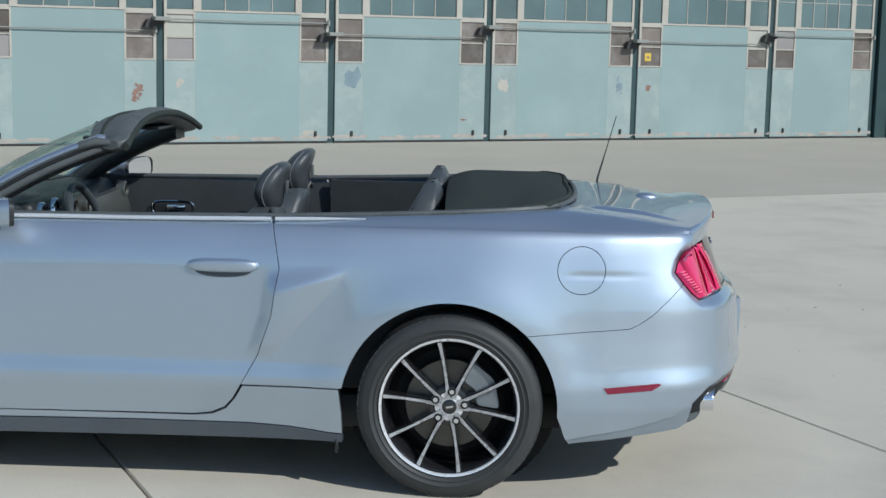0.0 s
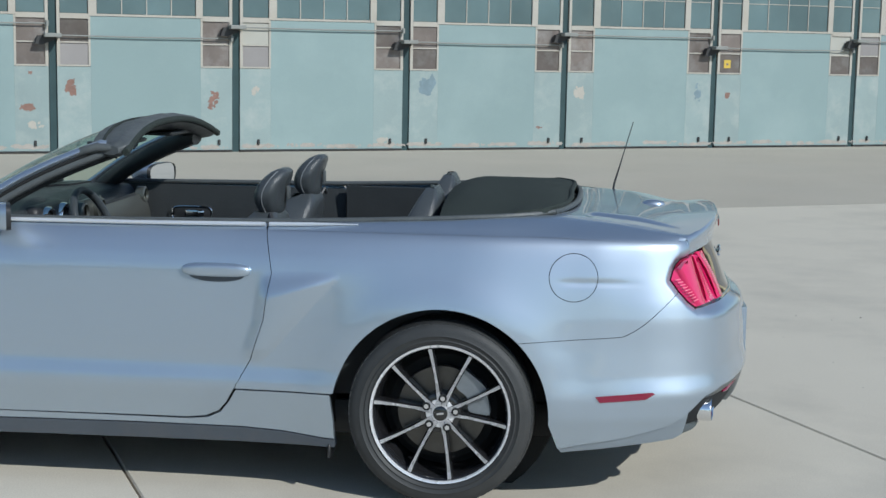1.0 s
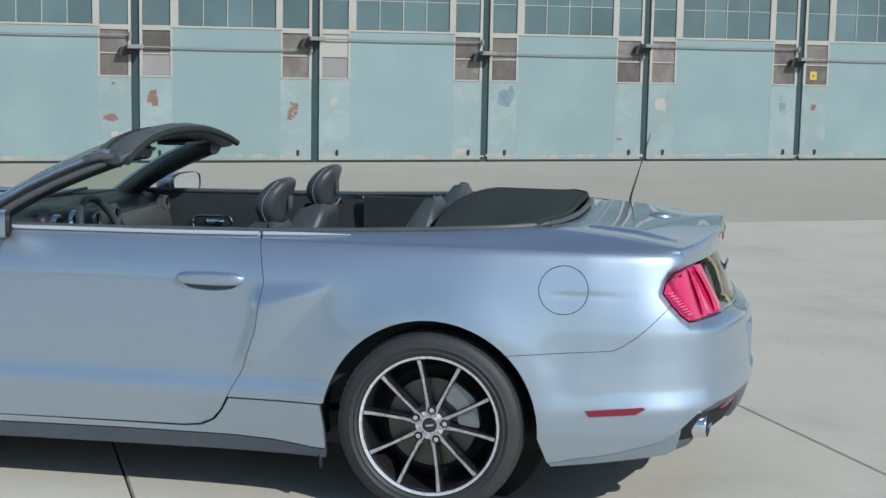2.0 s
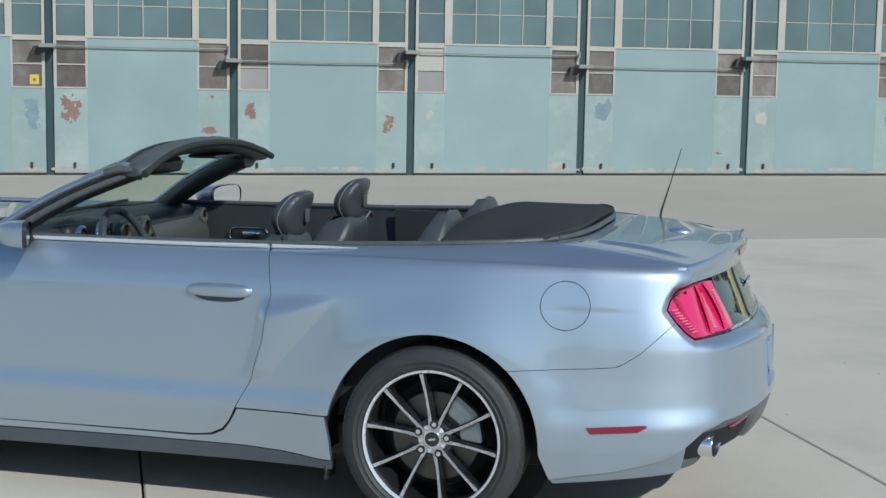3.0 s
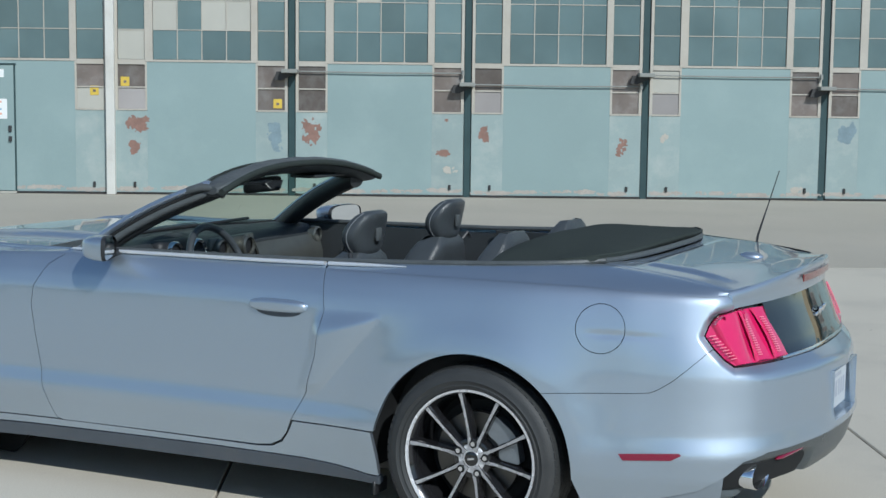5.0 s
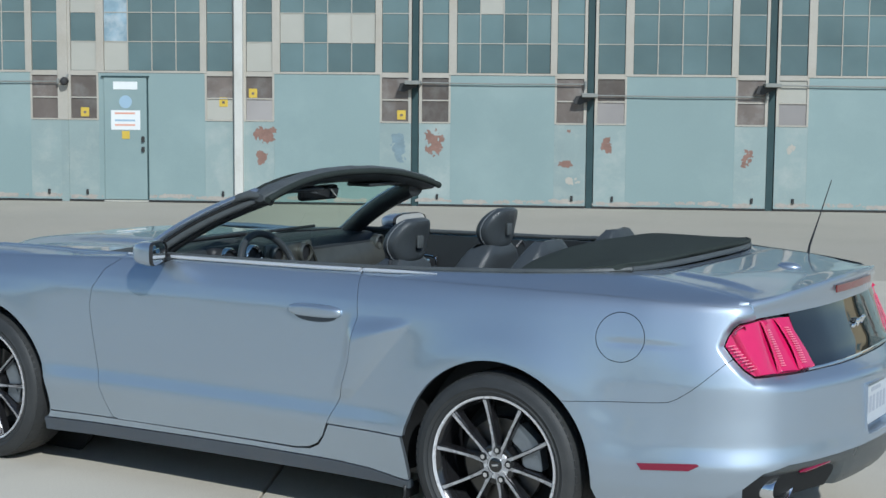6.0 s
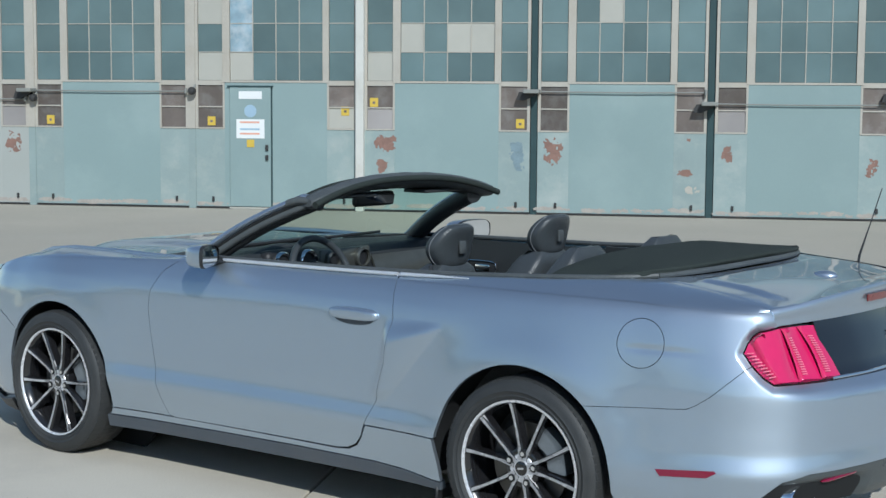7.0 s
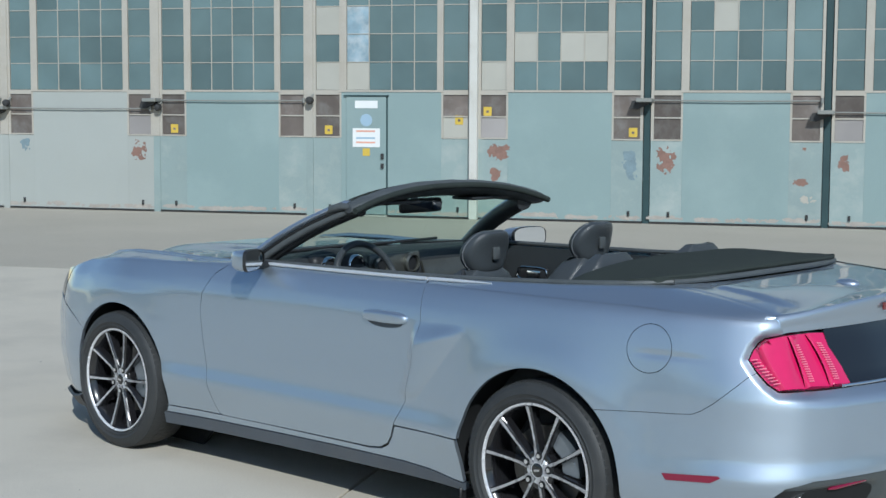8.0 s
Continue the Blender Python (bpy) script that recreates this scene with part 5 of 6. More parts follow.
inner_mirror = part("rear_view_mirror", box(-1.505, -1.465, -0.165, 0.115, 1.205, 1.275, 0.018, 3), M_BLACK, car, "black rear-view mirror")
part("mirror_stalk", tube([(-1.50, -0.02, 1.25), (-1.545, -0.02, 1.285), (-1.56, -0.02, 1.30)], 0.012, 8), M_BLACK, inner_mirror)
mf = part("mirror_face", box(-0.0015, 0.0015, -0.116, 0.116, -0.022, 0.022, 0.001, 1), M_MIRROR, inner_mirror)
mf.matrix_basis = Matrix.Translation((-1.4635, -0.025, 1.238)) @ Matrix.Rotation(radians(20), 4, "Y") @ Matrix.Rotation(radians(-4), 4, "Z")

# door mirrors
for sd in (1, -1):
    def shell(a, b, sd=sd):
        th, ph = 2 * math.pi * a, math.pi * b / 2
        r = math.sin(ph) ** 0.45
        yy = 0.952 + 0.092 * math.copysign(abs(math.cos(th)) ** 0.6, math.cos(th)) * r
        zz = 1.028 + (0.050 + 0.008 * math.cos(th)) * math.copysign(abs(math.sin(th)) ** 0.6, math.sin(th)) * r
        return (-1.625 - 0.115 * math.cos(ph) + 0.42 * (yy - 0.952), -sd * yy, zz)
    mir = part("door_mirror", grid(shell, 32, 12, closed_u=True), M_PAINT, car, "silver-blue door mirror housing")

    def rimf(a, b, sd=sd):
        p = Vector(shell(a, 1.0))
        c = Vector((p.x, -sd * 0.952, 1.028))
        return p.lerp(c, 0.07 * b) + Vector((0.016 * b, 0, 0))
    part("mirror_surround", grid(rimf, 32, 3, closed_u=True), M_BLACK, mir)
    face = bmesh.new()
    fv = [face.verts.new(Vector(rimf(k / 32, 1.0)) - Vector((0.006 + 0.035 * (rimf(k / 32, 1.0)[2] - 1.028), 0, 0))) for k in range(32)]
    face.faces.new(fv)
    part("mirror_glass", face, M_MIRROR, mir, "mirror glass", False)
    part("mirror_foot", tube([(-1.70, -sd * 0.80, 0.985), (-1.70, -sd * 0.86, 1.0), (-1.68, -sd * 0.92, 1.005)], [0.045, 0.036, 0.03], 12, flat=0.5), M_BLACK, mir)

# door handles and belt seals
for sd in (1, -1):
    part("handle", grid(lambda a, b, sd=sd: (-0.845 + 0.132 * math.copysign(abs(math.cos(2 * math.pi * a)) ** 0.6, math.cos(2 * math.pi * a)) * math.sin(math.pi * b / 2) ** 0.4, -sd * (0.886 + 0.030 * math.cos(math.pi * b / 2) ** 0.7), 0.843 + 0.026 * math.copysign(abs(math.sin(2 * math.pi * a)) ** 0.7, math.sin(2 * math.pi * a)) * math.sin(math.pi * b / 2) ** 0.5), 40, 10, closed_u=True), M_PAINT, car, "body-coloured pull handle")
    # dark sheet on the skin: the shade behind the handle as colour
    part("handle_shade", grid(lambda a, b, sd=sd: (-0.845 + 0.105 * math.cos(2 * math.pi * a) * b, sd * (float(skin(np.array([-0.845 + 0.105 * math.cos(2 * math.pi * a) * b]), np.array([0.824 + 0.026 * math.sin(2 * math.pi * a) * b]))[0][1]) - 0.0012), 0.824 + 0.026 * math.sin(2 * math.pi * a) * b), 30, 5, closed_u=True), M_SKIRT, car, "flat dark patch painted for the shade behind the handle")
    part("belt_seal", tube([(-1.90, -sd * 0.786, 0.998), (-1.2, -sd * 0.797, 1.008), (-0.68, -sd * 0.783, 1.017), (-0.33, -sd * 0.776, 1.030), (0.0, -sd * 0.755, 1.045), (0.19, -sd * 0.725, 1.055), (0.32, -sd * 0.672, 1.062), (0.385, -sd * 0.60, 1.066)], 0.011, 8), M_SEAL, car, "black belt-line seal")
# bright strips standing in for the highlight on the rolled belt line
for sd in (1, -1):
    part("belt_highlight", tube([(-1.92, -sd * 0.8135, 0.9955), (-1.6, -sd * 0.8225, 0.9990), (-1.2, -sd * 0.8235, 1.0030), (-0.95, -sd * 0.8210, 1.0060), (-0.680, -sd * 0.8120, 1.0100)], [0.007, 0.0115, 0.0115, 0.0115, 0.0115], 8, flat=0.7), M_BRIGHT, car, "thin bright strip painted as the highlight along the door top")
    part("belt_highlight", tube([(-0.664, -sd * 0.8120, 1.0105), (-0.50, -sd * 0.8125, 1.0150), (-0.33, -sd * 0.8085, 1.0185)], [0.0115, 0.010, 0.003], 8, flat=0.7), M_BRIGHT, car, "thin bright strip painted as the highlight along the rear side")
part("belt_seal", tube([(0.385 + 0.085 * (1 - abs(k / 10 - 1) ** 3), (k / 10 - 1) * 0.60, 1.066 + 0.008 * (1 - abs(k / 10 - 1) ** 2)) for k in range(21)], 0.011, 8), M_SEAL, car, "black seal in front of the boot lid")


# ---- folded soft top under its cover ----
def cover(a, b):
    v = (b - 0.5) * 2
    w = 0.755 - 0.10 * a ** 2.2
    y = v * w
    x = -0.06 + 0.50 * a - 0.11 * abs(v) ** 5 * a + 0.02 * abs(v)
    side = abs(v) ** 3.5
    crown = 1.118 - 0.006 * a - 0.028 * (1 - min(1, a / 0.25)) ** 2 - 0.026 * a ** 10
    low = 1.020 + 0.038 * a + 0.026 * float(step01(np.array(a), 0.5, 0.8))
    wr = 0.004 * noise.noise(Vector((x * 6, y * 5, 1.7)))
    return (x, y, crown + (low - crown) * side + wr)


cov = part("top_cover", grid(cover, 40, 60, thick=0.018), M_FABRIC, car, "taut dark fabric cover over the folded soft top")
part("cover_hem", tube([cover(0.985, k / 40) for k in range(41)], [0.002 + 0.010 * math.sin(math.pi * k / 40) ** 0.5 for k in range(41)], 8), M_FABRIC, cov, "rolled rear hem")
part("cover_front", grid(lambda a, b: Vector(cover(0.0, b)) + Vector((0.03 * a, 0, -0.35 * a)), 6, 40), M_FABRIC, cov)
part("stack_well", box(-0.05, 0.46, -0.70, 0.70, 0.70, 1.0, 0.03, 2), M_FABRIC, car, "dark folded top in its well")

# ---- interior ----
part("floor_tub", box(-2.05, -0.05, -0.74, 0.74, 0.20, 0.34, 0.03, 2), M_DASH, car, "dark carpeted floor")
part("tunnel", box(-1.75, -0.35, -0.13, 0.13, 0.34, 0.62, 0.05, 3), M_DASH, car, "dark centre console")
for sd in (1, -1):
    lining = part("door_lining", grid(lambda a, b, sd=sd: (-1.95 + 1.30 * a, -sd * (0.742 + 0.03 * b ** 3 - 0.03 * math.exp(-((b - 0.45) / 0.12) ** 2)), 0.36 + 0.632 * b), 24, 24, thick=0.02), M_DASH, car, "black moulded door lining")
    part("armrest", box(-1.50, -0.80, -sd * 0.665, -sd * 0.735, 0.655, 0.725, 0.025, 3), M_LEATHER, lining, "padded armrest")
    part("lining_trim", box(-1.62, -0.72, -sd * 0.722, -sd * 0.734, 0.796, 0.808, 0.004, 1), M_TRIM, lining, "thin bright trim line")
    pull = part("inner_handle", box(-1.49, -1.30, -sd * 0.715, -sd * 0.738, 0.826, 0.892, 0.012, 3), M_BLACK, lining, "recessed door release")
    part("release_lever", box(-1.425, -1.335, -sd * 0.705, -sd * 0.716, 0.842, 0.876, 0.006, 2), M_CHROME, pull, "chrome lever")
    part("handle_surround", tube([(-1.395 + 0.098 * math.copysign(abs(math.cos(2 * math.pi * k / 32)) ** 0.5, math.cos(2 * math.pi * k / 32)), -sd * 0.712, 0.859 + 0.034 * math.copysign(abs(math.sin(2 * math.pi * k / 32)) ** 0.5, math.sin(2 * math.pi * k / 32))) for k in range(32)], 0.0035, 6, closed=True), M_CHROME, pull, "thin bright surround")
    part("speaker_ring", cyl((-1.72, -sd * 0.722, 0.86), (-1.72, -sd * 0.738, 0.86), 0.055, seg=24), M_BLACK, lining)
    part("rear_lining", grid(lambda a, b, sd=sd: (-0.64 + 0.66 * a, -sd * (0.735 - 0.02 * b), 0.36 + 0.655 * b), 10, 8, thick=0.02), M_DASH, car, "black rear side lining")


def dash_top(a, b):
    v = (b - 0.5) * 2
    x = -2.12 + 0.46 * a
    brow = 0.045 * math.exp(-((v * 0.74 + 0.38) / 0.20) ** 2) * float(step01(np.array(a), 0.35, 0.85))
    return (x + 0.14 * abs(v) ** 2.5 * (1 - a), v * 0.735, 0.982 + 0.016 * math.sin(math.pi * a) + brow - 0.05 * max(0, a - 0.85) / 0.15)


dash = part("dashboard", grid(dash_top, 24, 48, thick=0.02), M_DASH, car, "black padded dashboard")
part("dash_face", grid(lambda a, b: (-1.665 - 0.06 * a + 0.05 * math.sin(math.pi * a), (b - 0.5) * 1.46, 0.955 - 0.36 * a), 10, 30, thick=0.02), M_DASH, dash, "dark dash face")
part("dash_trim", grid(lambda a, b: (-1.640 + 0.035 * a + 0.012 * math.sin(math.pi * a), 0.13 + 0.56 * b, 0.945 - 0.125 * a), 6, 20, thick=0.012), M_TRIM, dash, "satin metal passenger trim")
for y, r in ((-0.155, 0.050), (0.055, 0.050), (-0.66, 0.042), (0.67, 0.042)):
    vent = part("air_vent", revolve([(r * 0.72, -0.01), (r * 0.8, -0.022), (r, -0.016), (r * 1.02, 0.02)], 28), M_TRIM, dash, "round bright-ringed air vent")
    vent.matrix_basis = Matrix.Translation((-1.628, y, 0.945)) @ Matrix.Rotation(radians(90), 4, "Z")
    vane = part("vent_vanes", cyl((-1.634, y, 0.945), (-1.626, y, 0.945), r * 0.74, seg=20), M_BLACK, dash)
part("centre_trim", box(-1.655, -1.632, -0.225, 0.125, 0.885, 1.0, 0.01, 2), M_TRIM, dash, "brushed trim round the centre vents")
binnacle = part("gauge_binnacle", box(-1.74, -1.655, -0.56, -0.23, 0.885, 1.015, 0.035, 4), M_BLACK, dash, "hooded instrument binnacle")
for y in (-0.465, -0.295):
    dial = part("dial_ring", revolve([(0.040, -0.004), (0.050, -0.012), (0.056, -0.004), (0.056, 0.01)], 28), M_CHROME, binnacle, "bright dial ring")
    dial.matrix_basis = Matrix.Translation((-1.650, y, 0.952)) @ Matrix.Rotation(radians(90), 4, "Z")
part("centre_screen", box(-1.632, -1.618, -0.13, 0.08, 0.755, 0.868, 0.006, 2), M_GLOSS, dash, "dark centre screen")
# steering wheel
SW = Matrix.Translation((-1.480, -0.385, 0.900)) @ Matrix.Rotation(radians(-22), 4, "Y")
ring_bm = tube([(0, 0.184 * math.cos(2 * math.pi * k / 48), 0.184 * math.sin(2 * math.pi * k / 48)) for k in range(48)], 0.0165, 12, closed=True)
wheel_ring = part("steering_wheel", ring_bm, M_LEATHER, car, "black leather three-spoke steering wheel")
wheel_ring.matrix_basis = SW
boss = part("steering_boss", revolve([(0.001, 0.02), (0.055, 0.016), (0.072, -0.002), (0.060, -0.04), (0.03, -0.10), (0.001, -0.10)], 28), M_DASH, wheel_ring)
boss.matrix_basis = Matrix.Rotation(radians(-90), 4, "Z")
for ang in (0, 180, 270):
    c, s = math.cos(radians(ang)), math.sin(radians(ang))
    part("steering_spoke", tube([(0.0, 0.05 * c, 0.05 * s), (-0.005, 0.12 * c, 0.12 * s), (0, 0.178 * c, 0.178 * s)], [0.024, 0.016, 0.015], 8, flat=0.55), M_TRIM, wheel_ring, "satin metal spoke")
part("steering_column", cyl((-1.80, -0.385, 0.76), (-1.53, -0.385, 0.87), 0.045, seg=16), M_BLACK, car)


def cushion(fn_w, depth, z0, z1, bulge, n=22, m=18, lean=0.0, x0=0.0, y0=0.0, power=0.55, bend=0.0, edge=0.28):
    """An upholstered slab: width by height, with bolsters and rounded edges."""
    def fn(a, b):
        t = 2 * math.pi * a
        z = z0 + (z1 - z0) * b
        w = fn_w(b)
        e = math.sin(math.pi * min(max(b, 0.004), 0.996)) ** edge
        cx = math.copysign(abs(math.cos(t)) ** power, math.cos(t))
        cy = math.copysign(abs(math.sin(t)) ** power, math.sin(t))
        bolster = bulge * abs(cy) ** 3
        return (x0 + lean * (z - z0) - bend * math.sin(math.pi * b) + cx * depth * e * 0.5 - (bolster if cx < 0 else 0), y0 + cy * w * 0.5 * (0.35 + 0.65 * e), z)
    bm = grid(fn, n * 2, m, closed_u=True)
    lo = [v for v in bm.verts if abs(v.co.z - z0) < 1e-6]
    hi = [v for v in bm.verts if abs(v.co.z - z1) < 1e-6]
    for ring in (lo, hi):
        c = sum((v.co for v in ring), Vector()) / len(ring)
        ring.sort(key=lambda v: math.atan2(v.co.y - c.y, v.co.x - c.x))
        bm.faces.new(ring)
    return bm


for y in (-0.375, 0.375):
    seat = part("front_seat", cushion(lambda b: 0.50 - 0.16 * b ** 2.5, 0.17, 0.50, 1.015, 0.05, lean=0.36, x0=-0.93, y0=y), M_LEATHER, car, "black leather front seat with pale stitching")
    part("seat_base", cushion(lambda b: 0.52, 0.52, 0.34, 0.56, 0.0, x0=-1.15, y0=y), M_LEATHER, seat)
    rest = part("headrest", cushion(lambda b: 0.205 + 0.05 * math.sin(math.pi * b) ** 0.6, 0.115, 0.995, 1.182, 0.012, lean=0.22, x0=-0.745, y0=y, power=0.8, bend=0.030), M_LEATHER, seat, "curved black leather headrest")
    part("headrest_badge", box(-0.693, -0.682, y - 0.020, y + 0.020, 1.058, 1.112, 0.004, 2), M_SEAL, rest, "small dark emblem plate")
    edge = []
    for q in range(-13, 14):
        b = 0.96 - 0.90 * max(0, abs(q) - 3) / 10
        sgn = q / 3 if abs(q) < 3 else math.copysign(1, q)
        e = math.sin(math.pi * b) ** 0.28
        wq = (0.205 + 0.05 * math.sin(math.pi * b) ** 0.6) * 0.5 * (0.35 + 0.65 * e)
        zq = 0.995 + 0.187 * b
        edge.append((-0.745 + 0.22 * (zq - 0.995) - 0.030 * math.sin(math.pi * b) - 0.012 * e, y + sgn * (wq + 0.0005), zq + 0.004 * (1 - abs(sgn))))
    part("headrest_piping", tube(edge, 0.0018, 5), M_STITCH, rest, "pale piping round the edge")
    for dy in (-0.06, 0.06):
        part("headrest_post", cyl((-0.765, y + dy, 0.97), (-0.745, y + dy, 1.03), 0.007, seg=8), M_CHROME, rest)
    side = -1 if y < 0 else 1
    part("belt_guide", tube([(-0.735, y + side * 0.15, 0.985), (-0.72, y + side * 0.175, 1.015), (-0.71, y + side * 0.19, 0.99)], 0.009, 6), M_BLACK, seat, "black seat-belt guide")
for y in (-0.32, 0.32):
    rs = part("rear_seat", cushion(lambda b: 0.56 - 0.16 * b ** 3, 0.19, 0.50, 1.122, 0.03, m=26, lean=0.26, x0=-0.26, y0=y, power=0.7, edge=0.55), M_LEATHER, car, "black leather rear seat back")
    part("rear_cushion", cushion(lambda b: 0.52, 0.40, 0.36, 0.54, 0.0, x0=-0.38, y0=y), M_LEATHER, rs)

# ---- underbody and wheel wells ----
part("underbody", box(-3.35, 0.50, -0.62, 0.62, 0.19, 0.33, 0.03, 2), M_SHUT, car, "dark underbody")
part("tank", box(0.45, 0.85, -0.62, 0.62, 0.27, 0.40, 0.04, 2), M_SHUT, car, "dark underbody")
def well_y(x, z):
    return -float(skin(np.array([x]), np.array([max(0.2, z)]))[0][1]) - 0.022


for cx in (0.0, -2.72):
    for sd in (1, -1):
        part("wheel_well", grid(lambda a, b, cx=cx, sd=sd: (cx + 0.425 * math.cos(math.pi * (1.12 * a - 0.06)), -sd * (well_y(cx + 0.425 * math.cos(math.pi * (1.12 * a - 0.06)), 0.335 + 0.425 * math.sin(math.pi * (1.12 * a - 0.06))) * (1 - b) + 0.59 * b), 0.335 + 0.425 * math.sin(math.pi * (1.12 * a - 0.06))), 30, 4), M_SHUT, car, "black wheel well liner")
        part("well_wall", cyl((cx, -sd * 0.60, 0.335), (cx, -sd * 0.58, 0.335), 0.42, seg=32), M_SHUT, car)
for y in (-0.84, 0.84):
    part("air_deflector", box(-0.424, -0.412, y - 0.05, y + 0.05, 0.145, 0.20, 0.004, 1), M_BLACK, car, "small black deflector ahead of the wheel")


# ---- wheels ----
def build_wheel():
    """A wheel whose outer face looks along -y, with its hub at the origin."""
    R, RT = 0.256, 0.344
    barrel = revolve([(R - 0.004, -0.108), (R + 0.002, -0.114), (R + 0.004, -0.104), (R - 0.012, -0.092), (R - 0.022, -0.06), (R - 0.03, 0.06), (R, 0.10), (R, 0.11)], 72)
    wh = part("wheel", barrel, M_RIMBLACK, None, "black and machined ten-spoke alloy wheel with low-profile tyre")
    part("rim_edge", revolve([(R - 0.007, -0.107), (R - 0.004, -0.1130), (R + 0.003, -0.1150), (R + 0.0045, -0.108)], 72), M_ALLOY, wh, "bright machined rim edge")
    tyre = revolve([(R - 0.004, -0.085), (R + 0.006, -0.108), (R + 0.012, -0.115), (R + 0.020, -0.1205), (R + 0.024, -0.1180), (R + 0.034, -0.1205), (R + 0.038, -0.1240), (R + 0.043, -0.1210), (R + 0.054, -0.1195), (RT - 0.020, -0.113), (RT - 0.009, -0.104), (RT - 0.003, -0.090), (RT, -0.065), (RT + 0.001, 0.0), (RT, 0.065), (RT - 0.009, 0.104), (RT - 0.03, 0.118), (R + 0.006, 0.108)], 96)
    ty = part("tyre", tyre, M_RUBBER, wh, "dusty black low-profile tyre")
    # tread: shoulder blocks proud of the grooves
    tb = bmesh.new()
    for k in range(72):
        a = 2 * math.pi * k / 72
        for y0, y1, sk in ((-0.104, -0.058, 0.012), (-0.048, -0.012, -0.008), (-0.003, 0.033, 0.008), (0.044, 0.10, -0.012)):
            q = []
            for da, y, r in ((-0.032, y0, 0), (0.032, y0, 0), (0.032, y1, 0), (-0.032, y1, 0)):
                ang = a + da + sk * (y - y0) / 0.05
                drop = 0.0065 if abs(y) > 0.09 else 0.0
                rr = RT + 0.0018 - drop
                q.append((ang, y, rr))
            top = [tb.verts.new((rr * math.cos(an), y, rr * math.sin(an))) for an, y, rr in q]
            low = [tb.verts.new(((rr - 0.008) * math.cos(an), y, (rr - 0.008) * math.sin(an))) for an, y, rr in q]
            tb.faces.new(top)
            for i in range(4):
                tb.faces.new((top[i], top[(i + 1) % 4], low[(i + 1) % 4], low[i]))
    tagged(part("tread", tb, M_RUBBER, ty, "", False), kind="stuff")
    # ten spokes in five pairs that meet at the hub
    for k in range(10):
        a = radians(36 * k + 90)
        hub_a = radians(36 * k + 90 + (3 if k % 2 else -3))
        def at(r, off, y, a=a, hub_a=hub_a):
            t = max(0.0, (r - 0.05) / (R - 0.06))
            ang = hub_a * (1 - t) + a * t
            d = Vector((math.cos(ang), 0, math.sin(ang)))
            s = Vector((-math.sin(ang), 0, math.cos(ang)))
            return d * r + s * off + Vector((0, y, 0))
        prof = [(0.033, 0.0085, -0.0895), (0.055, 0.0072, -0.0885), (0.10, 0.0052, -0.087), (0.16, 0.0048, -0.093), (0.215, 0.0058, -0.099), (R - 0.010, 0.0072, -0.104)]
        sb = bmesh.new()
        rows = []
        for r, w, y in prof:
            rows.append([sb.verts.new(at(r, -w * 2.1, y + 0.045)), sb.verts.new(at(r, -w * 1.8, y + 0.008)), sb.verts.new(at(r, -w, y + 0.001)), sb.verts.new(at(r, w, y + 0.001)), sb.verts.new(at(r, w * 1.8, y + 0.008)), sb.verts.new(at(r, w * 2.1, y + 0.045))])
        for i in range(len(rows) - 1):
            for j in range(6):
                sb.faces.new((rows[i][j], rows[i][(j + 1) % 6], rows[i + 1][(j + 1) % 6], rows[i + 1][j]))
        sb.faces.new(rows[0])
        sb.faces.new(rows[-1][::-1])
        sp = part("spoke", sb, M_RIMBLACK, wh, "", False)
        fb = bmesh.new()
        lo, hi = [], []
        for r, w, y in prof:
            lo.append(fb.verts.new(at(r, -w, y - 0.002)))
            hi.append(fb.verts.new(at(r, w, y - 0.002)))
        for i in range(len(prof) - 1):
            fb.faces.new((lo[i], hi[i], hi[i + 1], lo[i + 1]))
        bmesh.ops.solidify(fb, geom=fb.faces[:], thickness=0.001)
        part("spoke_face", fb, M_ALLOY, sp, "bright machined face", False)
    part("hub", revolve([(0.001, -0.082), (0.03, -0.083), (0.066, -0.0835), (0.074, -0.080), (0.078, -0.03)], 40), M_RIMBLACK, wh, "black hub")
    part("hub_face", revolve([(0.026, -0.0870), (0.046, -0.0872), (0.052, -0.0862), (0.054, -0.0836)], 40), M_ALLOY, wh, "machined hub face")
    part("hub_ring", revolve([(0.027, -0.086), (0.0285, -0.0905), (0.031, -0.0905), (0.033, -0.083)], 40), M_ALLOY, wh, "machined ring round the cap")
    cap = part("hub_cap", revolve([(0.001, -0.0935), (0.020, -0.093), (0.027, -0.090), (0.028, -0.080)], 28), M_GLOSS, wh, "black centre cap with a bright mark")
    part("cap_mark", box(-0.013, 0.014, -0.0950, -0.0936, -0.004, 0.004, 0.0006, 1), M_CHROME, cap, "", False)
    for k in range(5):
        a = radians(72 * k)
        cx, cz = 0.0575 * math.cos(a), 0.0575 * math.sin(a)
        pk = part("lug_pocket", cyl((cx, -0.082, cz), (cx, -0.0925, cz), 0.0155, seg=16), M_SHUT, wh)
        part("lug_nut", cyl((cx, -0.070, cz), (cx, -0.0965, cz), 0.0095, 0.0095, seg=6), M_CHROME, pk, "", False)
    part("brake_disc", revolve([(0.06, -0.030), (0.165, -0.030), (0.166, -0.004), (0.06, -0.004)], 56, closed=True), M_DISC, wh, "brown-tinged brake disc")
    part("disc_bell", revolve([(0.001, -0.060), (0.062, -0.058), (0.072, -0.030)], 36), M_CALIPER, wh)
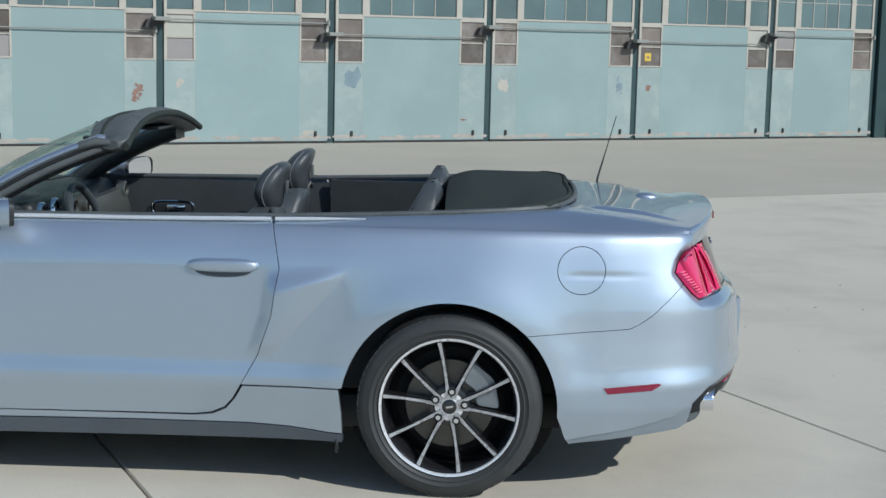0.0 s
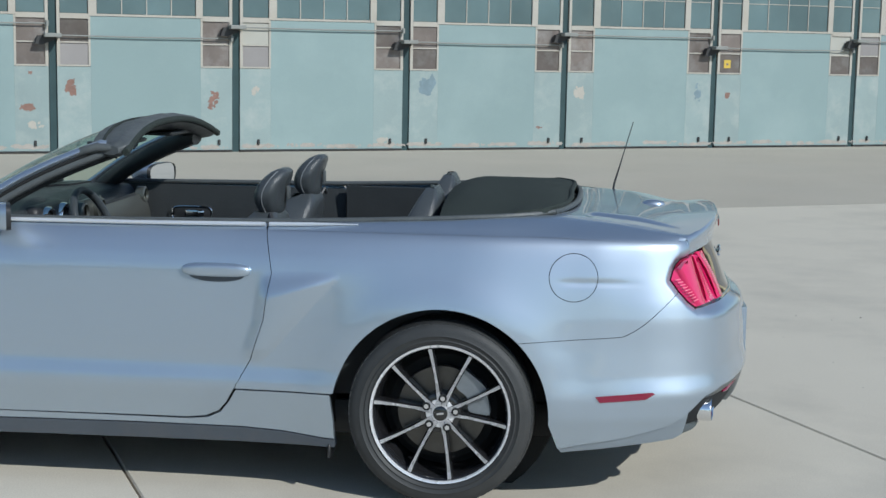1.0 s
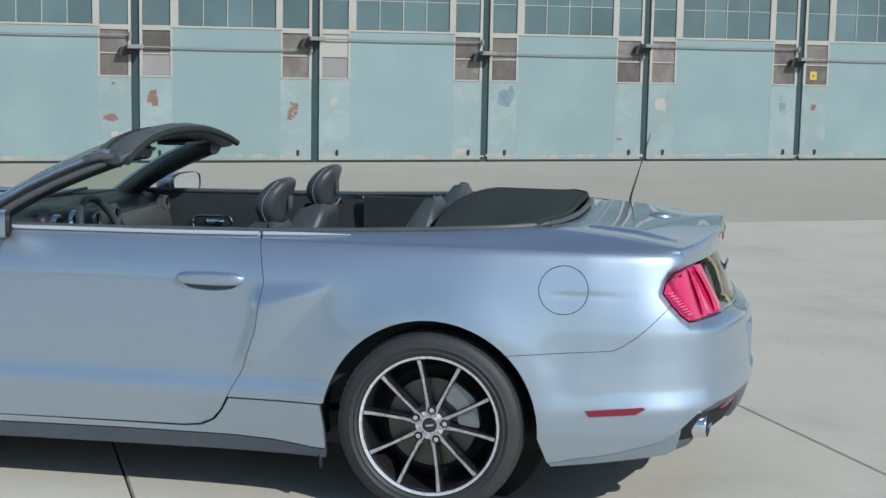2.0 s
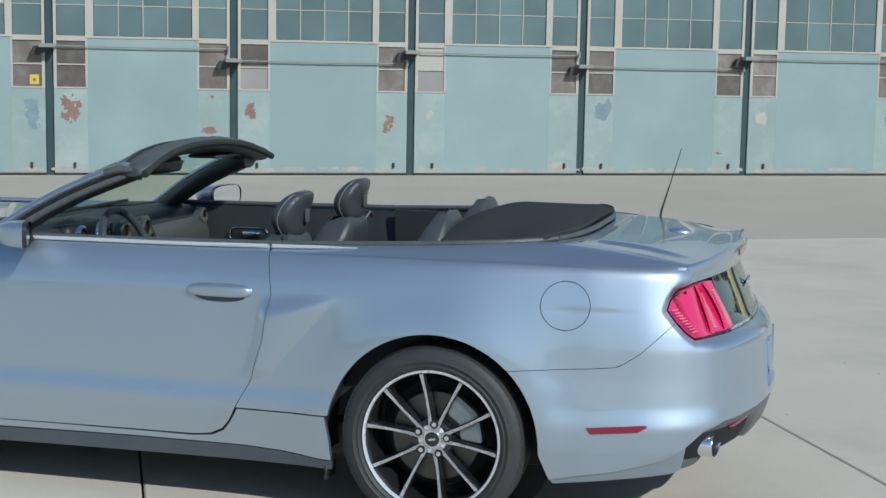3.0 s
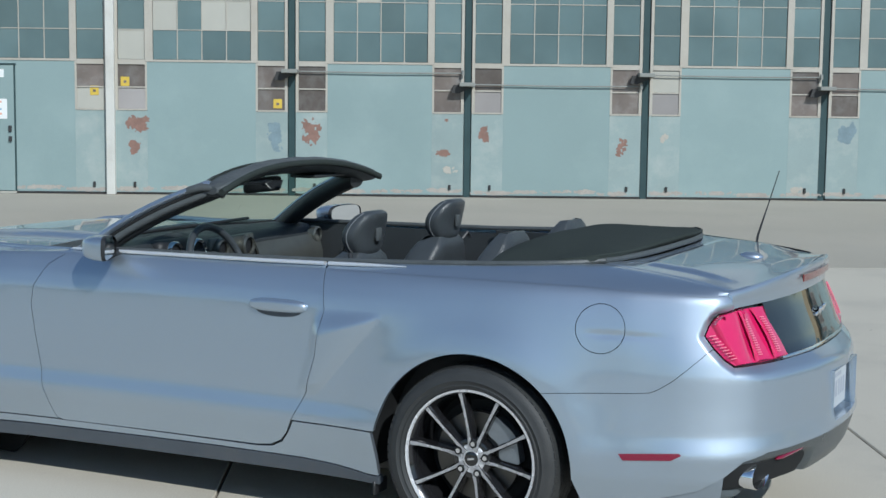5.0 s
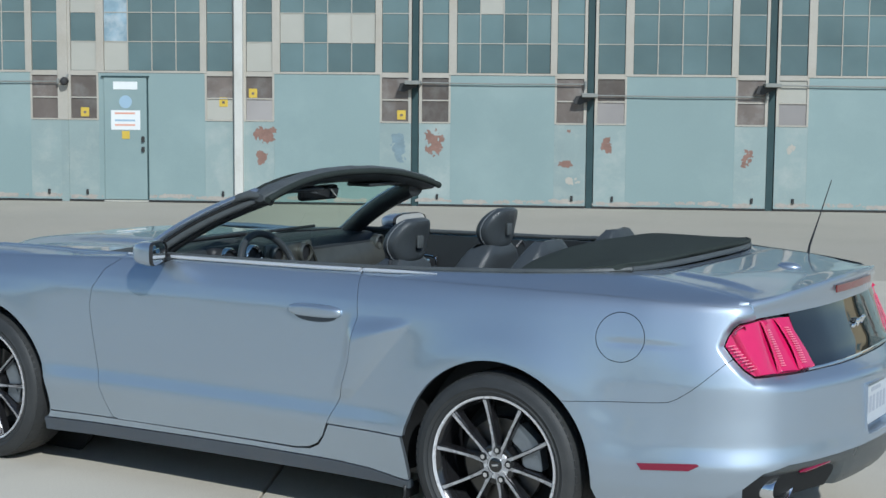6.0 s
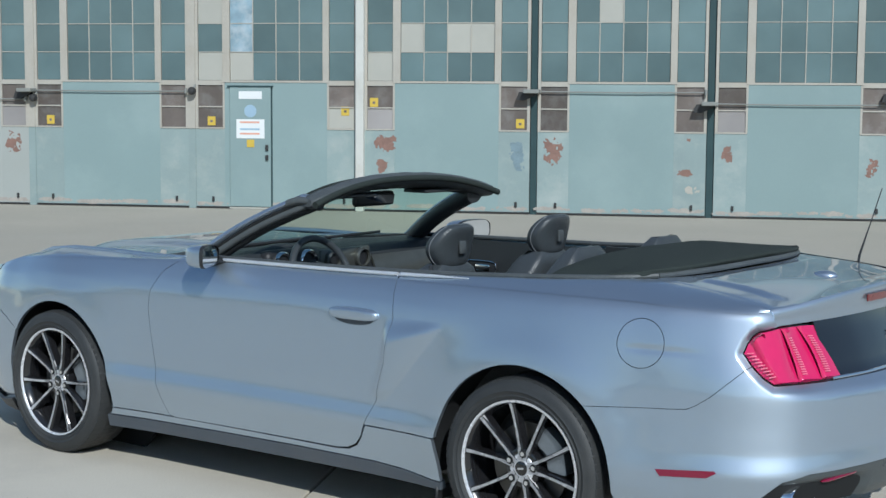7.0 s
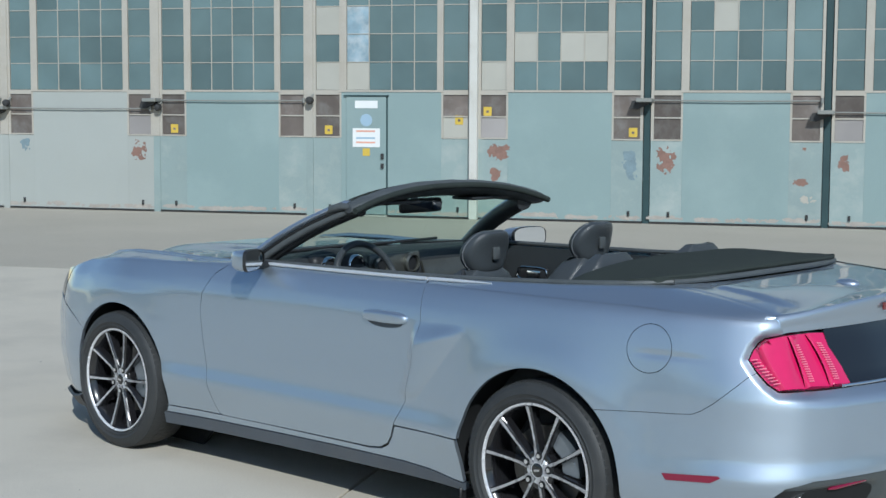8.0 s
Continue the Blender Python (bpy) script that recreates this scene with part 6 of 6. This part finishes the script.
    prof2 = rounded([(0.10 * math.cos(radians(-8)), 0.10 * math.sin(radians(-8))), (0.185 * math.cos(radians(-12)), 0.185 * math.sin(radians(-12))), (0.192 * math.cos(radians(22)), 0.192 * math.sin(radians(22))), (0.185 * math.cos(radians(54)), 0.185 * math.sin(radians(54))), (0.105 * math.cos(radians(52)), 0.105 * math.sin(radians(52))), (0.115 * math.cos(radians(22)), 0.115 * math.sin(radians(22)))], 0.018)
    c = part("brake_caliper", prism(prof2, 0.05, Matrix.Translation((0, -0.062, 0))), M_CALIPER, wh, "grey brake caliper")
    part("caliper_bolt", cyl((0.155, -0.066, 0.02), (0.155, -0.055, 0.02), 0.008, seg=8), M_CALIPER, c, "", False)
    part("back_plate", revolve([(0.001, 0.03), (0.20, 0.03), (0.235, 0.06)], 40), M_SHUT, wh)
    wh.parent = car
    return wh


w0 = build_wheel()
w0.matrix_basis = pose(0, -0.824, 0.343, 0, -9.5, 0)
copy_thing(w0, pose(-2.72, -0.828, 0.343, 0, 14, 0))
copy_thing(w0, pose(0, 0.824, 0.343, 0, 8, 180))
copy_thing(w0, pose(-2.72, 0.828, 0.343, 0, 21, 180))

# ---- concrete slabs, laid square to the hangar ----
JOINTS = [-58.8, -49.7, -40.7, -31.6, -22.53, -13.47, -4.41, -1.39, 7.67, 16.73, 25.8, 34.9, 43.9, 53.0]
SLAB_L = 10.9
for s0, s1 in zip(JOINTS, JOINTS[1:]):
    for j in range(5):
        d0 = APRON_EDGE + 0.006 + SLAB_L * j
        bar("slab", s0 + 0.005, s1 - 0.005, -d0 - SLAB_L + 0.012, -d0 - 0.006, -0.2, 0.0, M_CONCRETE, pavement, bevel=0.006)

# grit and small stones scattered over the slabs
rg = random.Random(5)
grit = bmesh.new()
for k in range(100):
    gx, gy = rg.uniform(-6.5, 7.5), rg.uniform(-2.6, 5.5)
    if -3.9 < gx < 1.25 and -1.05 < gy < 1.05:
        continue
    r = rg.choice((0.003, 0.003, 0.004, 0.005, 0.006))
    m = Matrix.Translation((gx, gy, r * 0.25)) @ Matrix.Rotation(rg.uniform(0, 6.28), 4, "Z") @ Matrix.Diagonal((r * rg.uniform(0.8, 1.9), r, r * rg.uniform(0.4, 0.8), 1))
    bmesh.ops.create_icosphere(grit, subdivisions=1, radius=1.0, matrix=m)
tagged(part("grit", grit, M_BROWN, None, "", False), "small stones and grit scattered on the concrete", "grit", kind="stuff")
